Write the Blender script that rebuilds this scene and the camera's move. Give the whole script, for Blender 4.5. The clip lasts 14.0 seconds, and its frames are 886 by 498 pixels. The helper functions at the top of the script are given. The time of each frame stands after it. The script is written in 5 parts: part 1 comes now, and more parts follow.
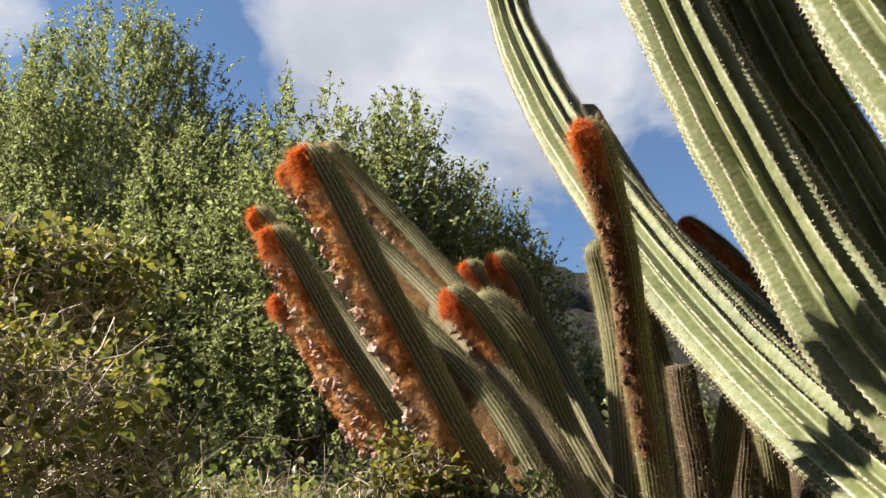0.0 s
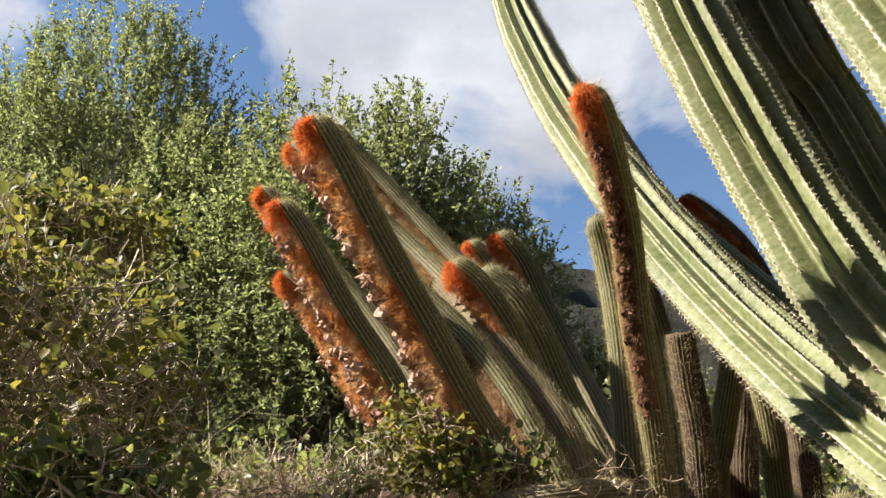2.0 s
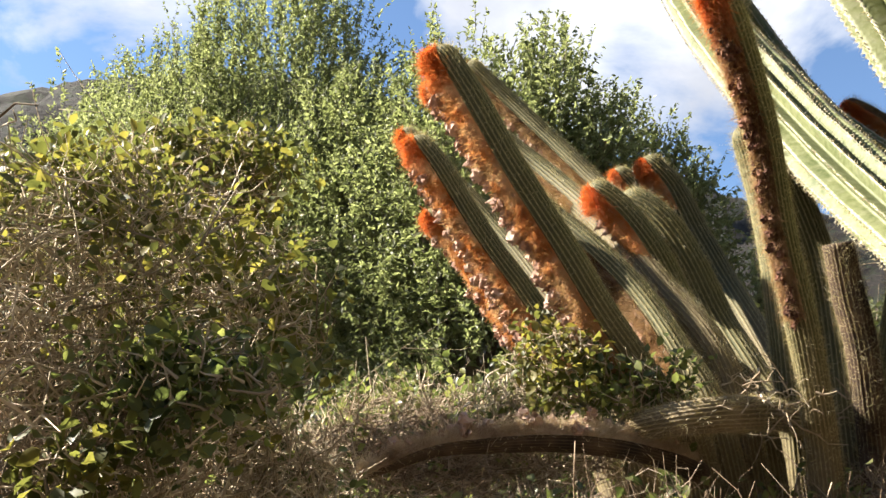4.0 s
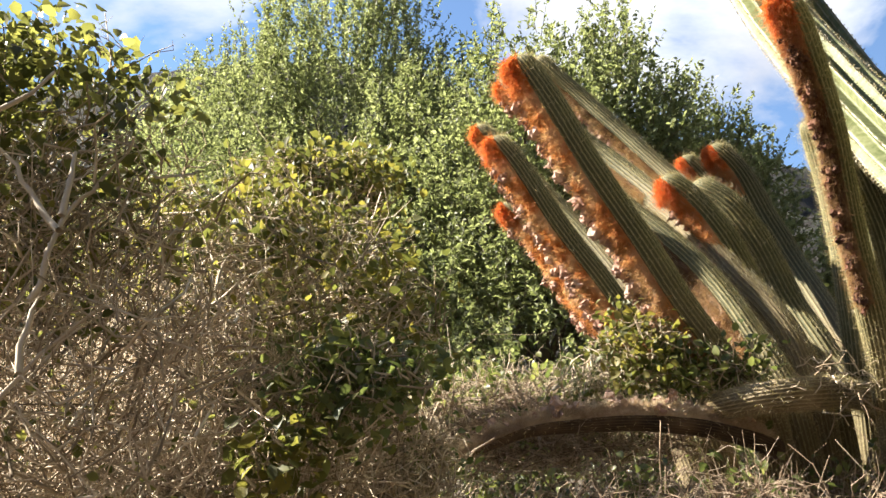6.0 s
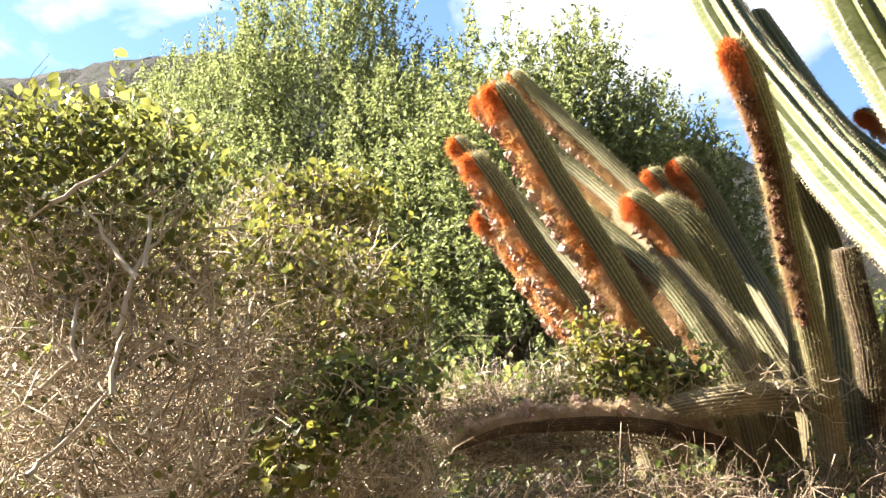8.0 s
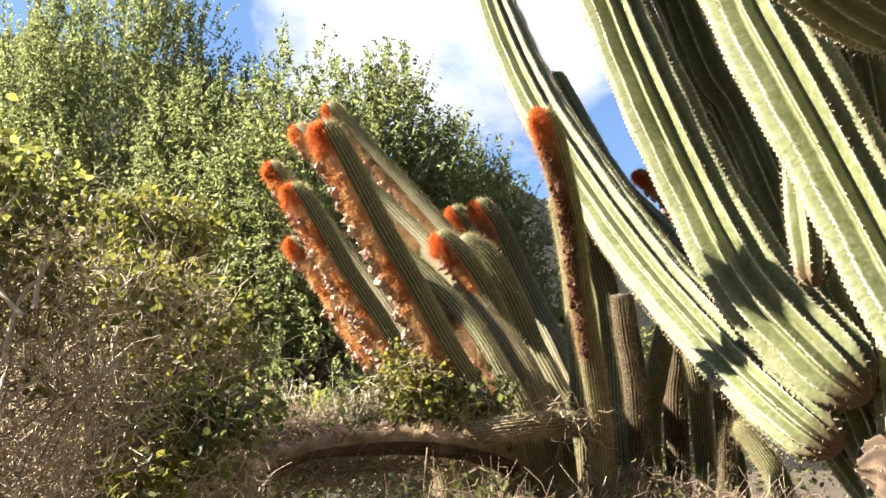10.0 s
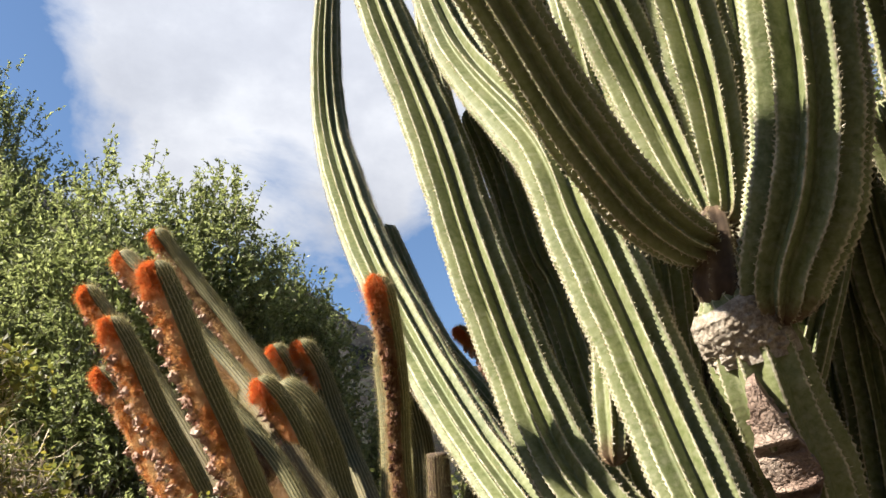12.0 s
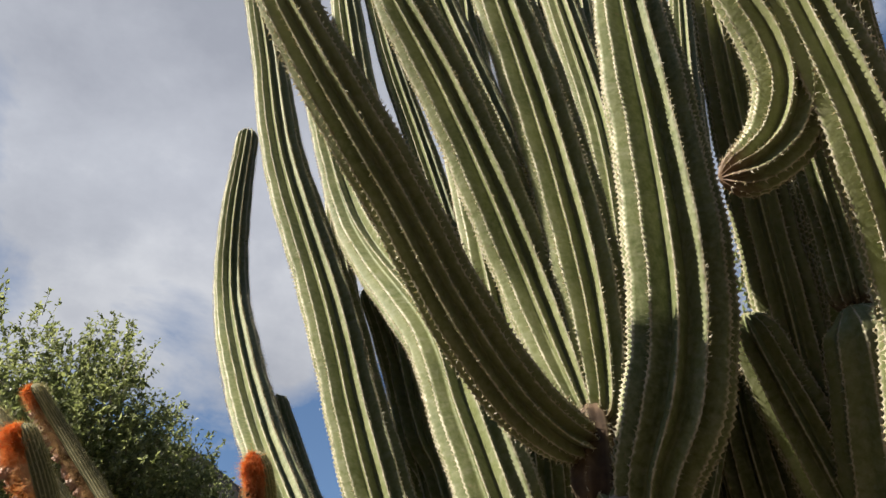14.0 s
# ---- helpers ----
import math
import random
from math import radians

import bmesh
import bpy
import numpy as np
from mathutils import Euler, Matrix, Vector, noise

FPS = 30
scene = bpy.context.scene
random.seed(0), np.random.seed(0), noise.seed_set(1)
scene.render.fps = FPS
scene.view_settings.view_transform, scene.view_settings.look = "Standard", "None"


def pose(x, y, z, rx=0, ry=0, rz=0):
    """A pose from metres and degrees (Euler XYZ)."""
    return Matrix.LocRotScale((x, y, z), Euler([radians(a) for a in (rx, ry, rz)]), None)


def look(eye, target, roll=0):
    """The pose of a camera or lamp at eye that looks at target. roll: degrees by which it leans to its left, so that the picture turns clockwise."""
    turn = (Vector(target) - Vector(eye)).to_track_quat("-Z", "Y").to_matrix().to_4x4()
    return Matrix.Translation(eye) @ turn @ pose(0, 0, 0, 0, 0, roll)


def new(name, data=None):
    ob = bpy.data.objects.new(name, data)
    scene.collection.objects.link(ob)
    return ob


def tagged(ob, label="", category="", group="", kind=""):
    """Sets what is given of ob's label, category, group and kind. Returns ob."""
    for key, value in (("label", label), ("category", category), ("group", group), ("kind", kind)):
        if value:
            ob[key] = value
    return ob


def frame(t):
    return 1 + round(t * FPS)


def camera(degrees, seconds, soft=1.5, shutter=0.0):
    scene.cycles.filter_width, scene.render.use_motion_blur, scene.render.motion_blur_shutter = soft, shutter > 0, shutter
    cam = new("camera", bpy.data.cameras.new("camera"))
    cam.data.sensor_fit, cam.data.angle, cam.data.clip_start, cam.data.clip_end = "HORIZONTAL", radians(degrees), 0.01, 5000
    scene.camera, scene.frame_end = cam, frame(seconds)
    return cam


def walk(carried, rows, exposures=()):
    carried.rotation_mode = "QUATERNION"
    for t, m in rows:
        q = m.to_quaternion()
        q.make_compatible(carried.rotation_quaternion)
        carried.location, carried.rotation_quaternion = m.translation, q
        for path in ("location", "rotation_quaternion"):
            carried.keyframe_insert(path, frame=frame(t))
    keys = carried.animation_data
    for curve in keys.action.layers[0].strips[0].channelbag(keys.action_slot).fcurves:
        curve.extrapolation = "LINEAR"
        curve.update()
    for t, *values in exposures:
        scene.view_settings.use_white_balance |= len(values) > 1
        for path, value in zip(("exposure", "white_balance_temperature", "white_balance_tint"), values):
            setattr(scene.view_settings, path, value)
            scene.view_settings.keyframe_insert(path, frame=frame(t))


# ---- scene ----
cam = camera(54.86, 14.0)
# seconds, eye, yaw to the left, pitch up, roll
PATH = [
    (0.0, 0.0000, 0.0000, 1.5000, 0.000, 20.500, 0.000),
    (0.5, -0.0031, 0.0007, 1.4964, 0.020, 20.485, -0.010),
    (1.0, -0.0004, 0.0027, 1.4736, 0.077, 20.156, -0.149),
    (1.5, -0.0068, -0.0000, 1.4603, 0.050, 20.202, -0.117),
    (2.0, -0.0083, -0.0136, 1.4293, 0.068, 20.305, -0.105),
    (2.5, -0.0178, -0.0046, 1.3905, 0.236, 20.324, -0.012),
    (3.0, -0.0015, -0.0028, 1.3727, 3.371, 19.343, 0.222),
    (3.5, 0.0414, 0.0159, 1.3760, 8.156, 17.508, 0.214),
    (3.7, 0.0650, 0.0172, 1.3809, 10.107, 17.055, 0.192),
    (5.8, 0.0499, -0.1486, 1.3746, 15.106, 16.305, 0.315),
    (6.0, 0.0347, -0.1598, 1.3734, 15.799, 15.499, -0.082),
    (6.5, 0.0170, -0.1880, 1.3749, 16.245, 14.135, -0.342),
    (7.0, 0.0331, -0.2245, 1.3783, 16.138, 14.106, -0.202),
    (7.2, 0.0469, -0.2428, 1.3770, 16.164, 14.100, -0.060),
    (9.3, 0.0541, -0.4336, 1.3846, 4.637, 16.689, -0.444),
    (9.5, 0.0398, -0.4401, 1.3858, 3.096, 16.522, -0.464),
    (10.0, -0.0053, -0.4615, 1.3848, -0.867, 16.093, -0.534),
    (10.5, -0.0306, -0.4811, 1.3860, -4.571, 16.057, -0.595),
    (11.0, -0.0445, -0.4963, 1.4029, -8.348, 17.151, -0.527),
    (11.5, -0.0526, -0.5227, 1.4292, -11.396, 20.330, -0.325),
    (12.0, -0.0560, -0.5441, 1.4541, -14.061, 24.174, -0.253),
    (12.5, -0.0432, -0.5582, 1.4699, -16.114, 27.585, -0.267),
    (13.0, -0.0389, -0.5712, 1.4701, -17.941, 30.658, -0.200),
    (13.5, -0.0362, -0.5882, 1.4686, -19.648, 33.451, 0.161),
    (14.0, -0.0327, -0.5973, 1.4729, -21.212, 35.348, 0.131),
]

EXPOSURES = [(0.0, 1.61), (2.0, 1.73), (3.0, 1.94), (3.5, 2.09), (6.0, 2.31), (6.5, 2.53), (7.0, 2.89), (7.4, 2.91), (9.5, 2.46), (10.5, 2.41), (11.5, 2.13), (12.5, 1.59), (14.0, 1.31)]
walk(cam, [(t, pose(x, y, z, 90 + pitch, 0, yaw) @ pose(0, 0, 0, 0, 0, roll)) for t, x, y, z, yaw, pitch, roll in PATH], EXPOSURES)

# ---- light ----
SUN_AZ, SUN_EL = -92.0, 37.0      # degrees from +y towards +x, and above the horizon
TO_SUN = Vector((math.sin(radians(SUN_AZ)) * math.cos(radians(SUN_EL)), math.cos(radians(SUN_AZ)) * math.cos(radians(SUN_EL)), math.sin(radians(SUN_EL))))
sun = new("sun", bpy.data.lights.new("sun", "SUN"))
sun.data.energy, sun.data.angle, sun.data.color = 5.0, radians(0.55), (1.0, 0.915, 0.79)
sun.matrix_world = look(TO_SUN * 30, (0, 0, 0))


class Nodes:
    """Short hand for a node tree."""

    def __init__(self, tree):
        self.tree = tree
        tree.nodes.clear()

    def add(self, kind, values=(), **settings):
        node = self.tree.nodes.new(kind)
        for key, value in settings.items():
            setattr(node, key, value)
        for key, value in dict(values).items():
            if isinstance(value, bpy.types.NodeSocket):
                self.tree.links.new(value, node.inputs[key])
            else:
                node.inputs[key].default_value = value
        return node

    def math(self, op, a, b=0.0, clamp=False):
        return self.add("ShaderNodeMath", {0: a, 1: b}, operation=op, use_clamp=clamp).outputs[0]

    def vmath(self, op, a, b=(0, 0, 0)):
        return self.add("ShaderNodeVectorMath", {0: a, 1: b}, operation=op)

    def noise(self, vector, scale, detail=4.0, rough=0.55, distortion=0.0):
        return self.add("ShaderNodeTexNoise", {"Vector": vector, "Scale": scale, "Detail": detail, "Roughness": rough, "Distortion": distortion}).outputs[0]

    def ramp(self, factor, *stops):
        node = self.add("ShaderNodeValToRGB", {0: factor})
        while len(node.color_ramp.elements) < len(stops):
            node.color_ramp.elements.new(0.5)
        for element, (place, colour) in zip(node.color_ramp.elements, stops):
            element.position, element.color = place, (*colour, 1) if not isinstance(colour, float) else (colour, colour, colour, 1)
        return node.outputs[0]

    def mix(self, factor, a, b, blend="MIX"):
        node = self.add("ShaderNodeMix", data_type="RGBA", blend_type=blend)
        for socket, value in ((node.inputs[0], factor), (node.inputs[6], a), (node.inputs[7], b)):
            if isinstance(value, bpy.types.NodeSocket):
                self.tree.links.new(value, socket)
            else:
                socket.default_value = (*value, 1) if isinstance(value, tuple) else value
        return node.outputs[2]


def make_world():
    world = bpy.data.worlds.new("sky")
    world.use_nodes = True
    scene.world = world
    n = Nodes(world.node_tree)
    sky = n.add("ShaderNodeTexSky", sky_type="NISHITA", sun_disc=False, sun_elevation=radians(SUN_EL), sun_rotation=radians(SUN_AZ),
                altitude=200.0, air_density=1.0, dust_density=0.15, ozone_density=3.5)
    way = n.vmath("NORMALIZE", n.add("ShaderNodeTexCoord").outputs["Generated"]).outputs[0]
    parts = n.add("ShaderNodeSeparateXYZ", {0: way})
    lift = n.math("ADD", n.math("MAXIMUM", parts.outputs[2], 0.0), 0.35)
    flat = n.add("ShaderNodeCombineXYZ", {0: n.math("DIVIDE", parts.outputs[0], lift), 1: n.math("DIVIDE", parts.outputs[1], lift), 2: 0.3}).outputs[0]
    billow = n.noise(flat, 3.2, 9.0, 0.56, 0.35)
    # broad banks of cloud, with clear sky between them
    bank = 0.0
    for az, el, wide, gain in ((5, 41, 15.0, 0.32), (-8, 32, 6.5, 0.2), (8, 26, 5.0, 0.14), (-33, 33, 4.5, 0.22), (28, 62, 30.0, 0.3), (-14, 62, 24.0, 0.2), (-22, 34, 8.5, -0.3), (15, 21, 6.0, -0.3), (2, 28, 5.0, -0.1)):
        to = Vector((math.sin(radians(az)) * math.cos(radians(el)), math.cos(radians(az)) * math.cos(radians(el)), math.sin(radians(el))))
        near = n.math("SUBTRACT", n.vmath("DOT_PRODUCT", way, to).outputs["Value"], 1.0)
        bump = n.math("MULTIPLY", n.math("POWER", math.e, n.math("DIVIDE", near, 1 - math.cos(radians(wide)))), gain)
        bank = n.math("ADD", bump, bank)
    cover = n.math("ADD", billow, bank)
    mask = n.ramp(cover, (0.0, 0.0), (0.59, 0.0), (0.66, 0.5), (0.76, 1.0))
    shade = n.math("ADD", n.noise(flat, 2.6, 8.0, 0.6), n.math("MULTIPLY", n.math("SUBTRACT", cover, 0.7), 0.35))
    white = n.ramp(shade, (0.0, (0.345, 0.35, 0.362)), (0.4, (0.28, 0.288, 0.308)), (0.56, (0.21, 0.22, 0.246)), (0.8, (0.148, 0.157, 0.182)))
    blue = n.vmath("SCALE", sky.outputs[0])
    blue.inputs["Scale"].default_value = 0.066
    # cloud brightness set by height: most midway, dimmed overhead out of view to weaken fill
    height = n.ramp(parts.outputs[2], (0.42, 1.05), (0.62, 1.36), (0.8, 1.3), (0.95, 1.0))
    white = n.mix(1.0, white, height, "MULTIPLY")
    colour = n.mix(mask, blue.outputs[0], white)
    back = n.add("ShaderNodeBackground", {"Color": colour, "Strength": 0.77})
    out = n.add("ShaderNodeOutputWorld")
    n.tree.links.new(back.outputs[0], out.inputs[0])


make_world()


# ---- materials ----
def material(name, build, relief=0.0):
    """build(n) gives colour, roughness, bump height or None, and translucency."""
    m = bpy.data.materials.new(name)
    m.use_nodes = True
    n = Nodes(m.node_tree)
    colour, rough, height, thin = build(n)
    shader = n.add("ShaderNodeBsdfPrincipled", {"Base Color": colour, "Roughness": rough})
    shader.inputs["Specular IOR Level"].default_value = 0.35
    if height is not None:
        bump = n.add("ShaderNodeBump", {"Height": height, "Strength": 0.8, "Distance": relief})
        n.tree.links.new(bump.outputs[0], shader.inputs["Normal"])
    last = shader.outputs[0]
    if thin:
        glow = n.add("ShaderNodeBsdfTranslucent", {"Color": n.mix(1.0, colour, (1.35, 1.4, 0.9), "MULTIPLY")})
        both = n.add("ShaderNodeMixShader", {0: thin})
        n.tree.links.new(last, both.inputs[1])
        n.tree.links.new(glow.outputs[0], both.inputs[2])
        last = both.outputs[0]
    out = n.add("ShaderNodeOutputMaterial")
    n.tree.links.new(last, out.inputs[0])
    return m


def place(n):
    return n.add("ShaderNodeNewGeometry").outputs["Position"]


def island(n):
    return n.add("ShaderNodeNewGeometry").outputs["Random Per Island"]


def each(n):
    return n.add("ShaderNodeObjectInfo").outputs["Random"]


def uv(n):
    parts = n.add("ShaderNodeSeparateXYZ", {0: n.add("ShaderNodeUVMap", uv_map="uv").outputs[0]})
    return parts.outputs[0], parts.outputs[1]


def column_skin(n):
    """Ribbed green cactus skin: u counts the ribs, v is metres from the base."""
    u, v = uv(n)
    crest = n.math("ABSOLUTE", n.math("SUBTRACT", n.math("FRACT", u), 0.5))          # 0.5 on the crest, 0 in the furrow
    p = place(n)
    broad, fine = n.noise(p, 6.0, 4.0), n.noise(p, 60.0, 6.0, 0.65)
    green = n.ramp(n.math("ADD", n.math("MULTIPLY", broad, 0.8), n.math("MULTIPLY", each(n), 0.25)),
                   (0.25, (0.052, 0.074, 0.02)), (0.5, (0.108, 0.126, 0.039)), (0.75, (0.173, 0.186, 0.074)))
    bloom = n.mix(n.ramp(fine, (0.35, 0.0), (0.75, 0.65)), green, (0.262, 0.268, 0.15))
    # faint chevron creases that run from areole to areole
    crease = n.math("ABSOLUTE", n.math("SINE", n.math("ADD", n.math("MULTIPLY", v, 224.0), n.math("MULTIPLY", crest, 5.0))))
    bloom = n.mix(n.ramp(crease, (0.0, 0.12), (0.2, 0.0)), bloom, (0.045, 0.055, 0.02))
    mottle = n.noise(n.add("ShaderNodeCombineXYZ", {0: n.math("MULTIPLY", u, 0.4), 1: n.math("MULTIPLY", v, 9.0), 2: each(n)}).outputs[0], 5.0, 6.0, 0.65)
    bloom = n.mix(n.ramp(mottle, (0.52, 0.0), (0.72, 0.5)), bloom, (0.25, 0.245, 0.168))
    felt = n.ramp(n.math("ADD", crest, n.math("MULTIPLY", n.math("SUBTRACT", fine, 0.5), 0.12)), (0.0, 0.0), (0.44, 0.0), (0.475, 0.6), (0.5, 0.95))
    col = n.mix(felt, bloom, n.mix(fine, (0.26, 0.2, 0.125), (0.72, 0.68, 0.54)))
    scar = n.ramp(n.noise(p, 17.0, 8.0, 0.7), (0.0, 0.0), (0.62, 0.0), (0.68, 0.75), (1.0, 0.85))
    col = n.mix(n.math("MULTIPLY", scar, n.ramp(crest, (0.0, 0.3), (0.5, 0.95))), col, n.mix(fine, (0.13, 0.085, 0.045), (0.33, 0.27, 0.18)))
    # corky brown bark over the last hand's width at the base
    cork = n.ramp(n.math("ADD", v, n.math("MULTIPLY", n.math("SUBTRACT", fine, 0.5), 0.08)), (0.0, 1.0), (0.02, 0.9), (0.07, 0.0))
    col = n.mix(cork, col, n.mix(fine, (0.05, 0.025, 0.014), (0.19, 0.12, 0.07)))
    return col, 0.6, n.math("ADD", n.math("MULTIPLY", fine, 1.0), n.math("MULTIPLY", n.math("POWER", crease, 0.4), 0.05)), 0


def trunk_bark(n):
    p = place(n)
    warp = n.vmath("SCALE", n.add("ShaderNodeTexNoise", {"Vector": p, "Scale": 40.0, "Detail": 5.0}).outputs[1])
    warp.inputs["Scale"].default_value = 0.03
    crack = n.add("ShaderNodeTexVoronoi", {"Vector": n.vmath("ADD", n.vmath("MULTIPLY", p, (1, 1, 1.9)).outputs[0], warp.outputs[0]).outputs[0], "Scale": 85.0}, feature="DISTANCE_TO_EDGE").outputs[0]
    fine = n.noise(p, 70.0, 6.0, 0.7)
    stain = n.noise(p, 9.0, 5.0, 0.6)
    col = n.ramp(stain, (0.3, (0.15, 0.095, 0.072)), (0.5, (0.32, 0.23, 0.18)), (0.7, (0.47, 0.385, 0.315)))
    col = n.mix(n.ramp(n.noise(p, 5.0, 3.0), (0.54, 0.0), (0.64, 0.6)), col, (0.2, 0.22, 0.1))
    col = n.mix(n.ramp(crack, (0.0, 0.35), (0.02, 0.0)), col, (0.13, 0.09, 0.06))
    height = n.math("ADD", n.ramp(crack, (0.0, 0.0), (0.12, 1.0)), n.math("MULTIPLY", fine, 0.6))
    return col, 0.85, height, 0


def crust(n):
    p = place(n)
    fine, lump = n.noise(p, 130.0, 6.0, 0.7), n.noise(p, 38.0, 5.0, 0.65)
    col = n.ramp(n.math("ADD", n.math("MULTIPLY", fine, 0.5), n.math("MULTIPLY", lump, 0.5)), (0.34, (0.09, 0.066, 0.048)), (0.48, (0.26, 0.215, 0.165)), (0.64, (0.45, 0.41, 0.345)))
    return col, 0.9, n.math("ADD", fine, lump), 0


def woolly_skin(n):
    """Fine-ribbed olive skin of the woolly cactus: u counts the ribs, v is metres from the tip."""
    u, v = uv(n)
    crest = n.math("ABSOLUTE", n.math("SUBTRACT", n.math("FRACT", u), 0.5))
    p = place(n)
    fine = n.noise(p, 90.0, 5.0, 0.6)
    green = n.ramp(n.noise(p, 11.0, 4.0), (0.3, (0.055, 0.056, 0.021)), (0.7, (0.105, 0.1, 0.042)))
    col = n.mix(n.ramp(crest, (0.25, 0.0), (0.5, 0.8)), green, (0.32, 0.285, 0.15))
    col = n.mix(n.ramp(v, (0.55, 0.0), (0.95, 0.55)), col, n.mix(fine, (0.12, 0.08, 0.045), (0.27, 0.19, 0.11)))
    return col, 0.7, fine, 0


def dead_skin(n):
    u, v = uv(n)
    p = place(n)
    fine = n.noise(p, 80.0, 6.0, 0.65)
    crest = n.math("ABSOLUTE", n.math("SUBTRACT", n.math("FRACT", u), 0.5))
    col = n.ramp(n.noise(p, 14.0, 5.0), (0.3, (0.022, 0.014, 0.009)), (0.5, (0.06, 0.037, 0.022)), (0.7, (0.14, 0.092, 0.058)))
    col = n.mix(n.ramp(crest, (0.3, 0.0), (0.5, 0.4)), col, (0.2, 0.15, 0.095))
    return col, 0.85, fine, 0


def dry_skin(n):
    """Withered ribbed skin, tan over olive."""
    u, v = uv(n)
    p = place(n)
    fine = n.noise(p, 80.0, 6.0, 0.65)
    crest = n.math("ABSOLUTE", n.math("SUBTRACT", n.math("FRACT", u), 0.5))
    col = n.ramp(n.noise(p, 14.0, 5.0), (0.3, (0.085, 0.062, 0.032)), (0.5, (0.16, 0.125, 0.07)), (0.7, (0.25, 0.2, 0.13)))
    col = n.mix(n.ramp(crest, (0.25, 0.0), (0.5, 0.7)), col, (0.36, 0.29, 0.19))
    return col, 0.8, fine, 0


def wool_kind(dull):
    """Rusty wool: v is metres from the tip. The bright kind stays orange far down, the dull one turns grey-brown below the tip."""
    def build(n):
        u, v = uv(n)
        p = place(n)
        patch = n.noise(p, 16.0, 3.0, 0.5)
        tone = n.math("ADD", n.math("MULTIPLY", patch, 1.3), n.math("MULTIPLY", island(n), 0.12))
        if dull:
            lower = n.ramp(tone, (0.38, (0.05, 0.022, 0.014)), (0.58, (0.13, 0.068, 0.044)), (0.85, (0.34, 0.23, 0.17)))
        else:
            lower = n.ramp(tone, (0.36, (0.1, 0.035, 0.018)), (0.48, (0.36, 0.11, 0.035)), (0.62, (0.52, 0.215, 0.08)), (0.86, (0.62, 0.42, 0.29)))
        top = n.mix(island(n), (0.42, 0.062, 0.012), (0.64, 0.17, 0.04))
        col = n.mix(n.ramp(n.math("ADD", v, n.math("MULTIPLY", n.math("SUBTRACT", patch, 0.5), 0.06)), (0.05, 0.0), (0.12, 0.8), (0.3, 1.0)), top, lower)
        old = n.mix(n.ramp(v, (0.4, 0.0), (0.8, 0.65)), col, (0.4, 0.235, 0.13))
        old = n.mix(n.ramp(u, (0.5, 0.0), (0.75, 0.35)), old, (0.46, 0.27, 0.14))
        return old, 0.85, None, 0.4
    return build


def old_wool(n):
    """Weathered wool, tan and grey-brown."""
    patch = n.noise(place(n), 22.0, 4.0, 0.6)
    col = n.ramp(n.math("ADD", n.math("MULTIPLY", patch, 1.1), n.math("MULTIPLY", island(n), 0.2)), (0.36, (0.16, 0.095, 0.065)), (0.54, (0.44, 0.32, 0.245)), (0.8, (0.66, 0.55, 0.46)))
    return col, 0.9, None, 0.3


def bristle(n):
    col = n.ramp(island(n), (0.0, (0.2, 0.15, 0.068)), (0.45, (0.38, 0.31, 0.17)), (1.0, (0.65, 0.58, 0.43)))
    return col, 0.6, None, 0.3


def spine(n):
    col = n.ramp(island(n), (0.0, (0.16, 0.09, 0.05)), (0.22, (0.45, 0.36, 0.23)), (1.0, (0.7, 0.66, 0.54)))
    return col, 0.6, None, 0.2


def dry_flower(n):
    fine = n.noise(place(n), 120.0, 4.0)
    col = n.ramp(n.math("ADD", n.math("MULTIPLY", each(n), 0.8), n.math("MULTIPLY", fine, 0.3)), (0.1, (0.14, 0.06, 0.038)), (0.3, (0.33, 0.195, 0.14)), (0.65, (0.43, 0.285, 0.22)), (1.0, (0.52, 0.39, 0.32)))
    return col, 0.9, fine, 0


def dark_flower(n):
    fine = n.noise(place(n), 120.0, 4.0)
    col = n.ramp(n.math("ADD", n.math("MULTIPLY", each(n), 0.8), n.math("MULTIPLY", fine, 0.3)), (0.1, (0.045, 0.018, 0.012)), (0.5, (0.12, 0.05, 0.03)), (0.9, (0.22, 0.11, 0.07)), (1.0, (0.38, 0.25, 0.18)))
    return col, 0.9, fine, 0


def leaf_kind(a, b, c, thin=0.38, gloss=0.6):
    def build(n):
        p = place(n)
        tone = n.math("ADD", n.math("MULTIPLY", island(n), 0.7), n.math("MULTIPLY", n.noise(p, 2.5, 3.0), 0.45))
        return n.ramp(tone, (0.2, a), (0.55, b), (0.95, c)), gloss, None, thin
    return build


def twig_kind(a, b, c):
    def build(n):
        p = place(n)
        tone = n.math("ADD", n.math("MULTIPLY", island(n), 0.7), n.math("MULTIPLY", n.noise(p, 90.0, 4.0), 0.35))
        return n.ramp(tone, (0.15, a), (0.5, b), (0.95, c)), 0.8, None, 0
    return build


def soil(n):
    p = place(n)
    fine = n.noise(p, 40.0, 8.0, 0.7)
    col = n.ramp(n.noise(p, 2.2, 6.0, 0.6), (0.3, (0.036, 0.027, 0.018)), (0.5, (0.066, 0.05, 0.033)), (0.7, (0.1, 0.076, 0.05)))
    col = n.mix(n.ramp(fine, (0.5, 0.0), (0.66, 0.7)), col, (0.15, 0.125, 0.085))
    return col, 0.95, fine, 0


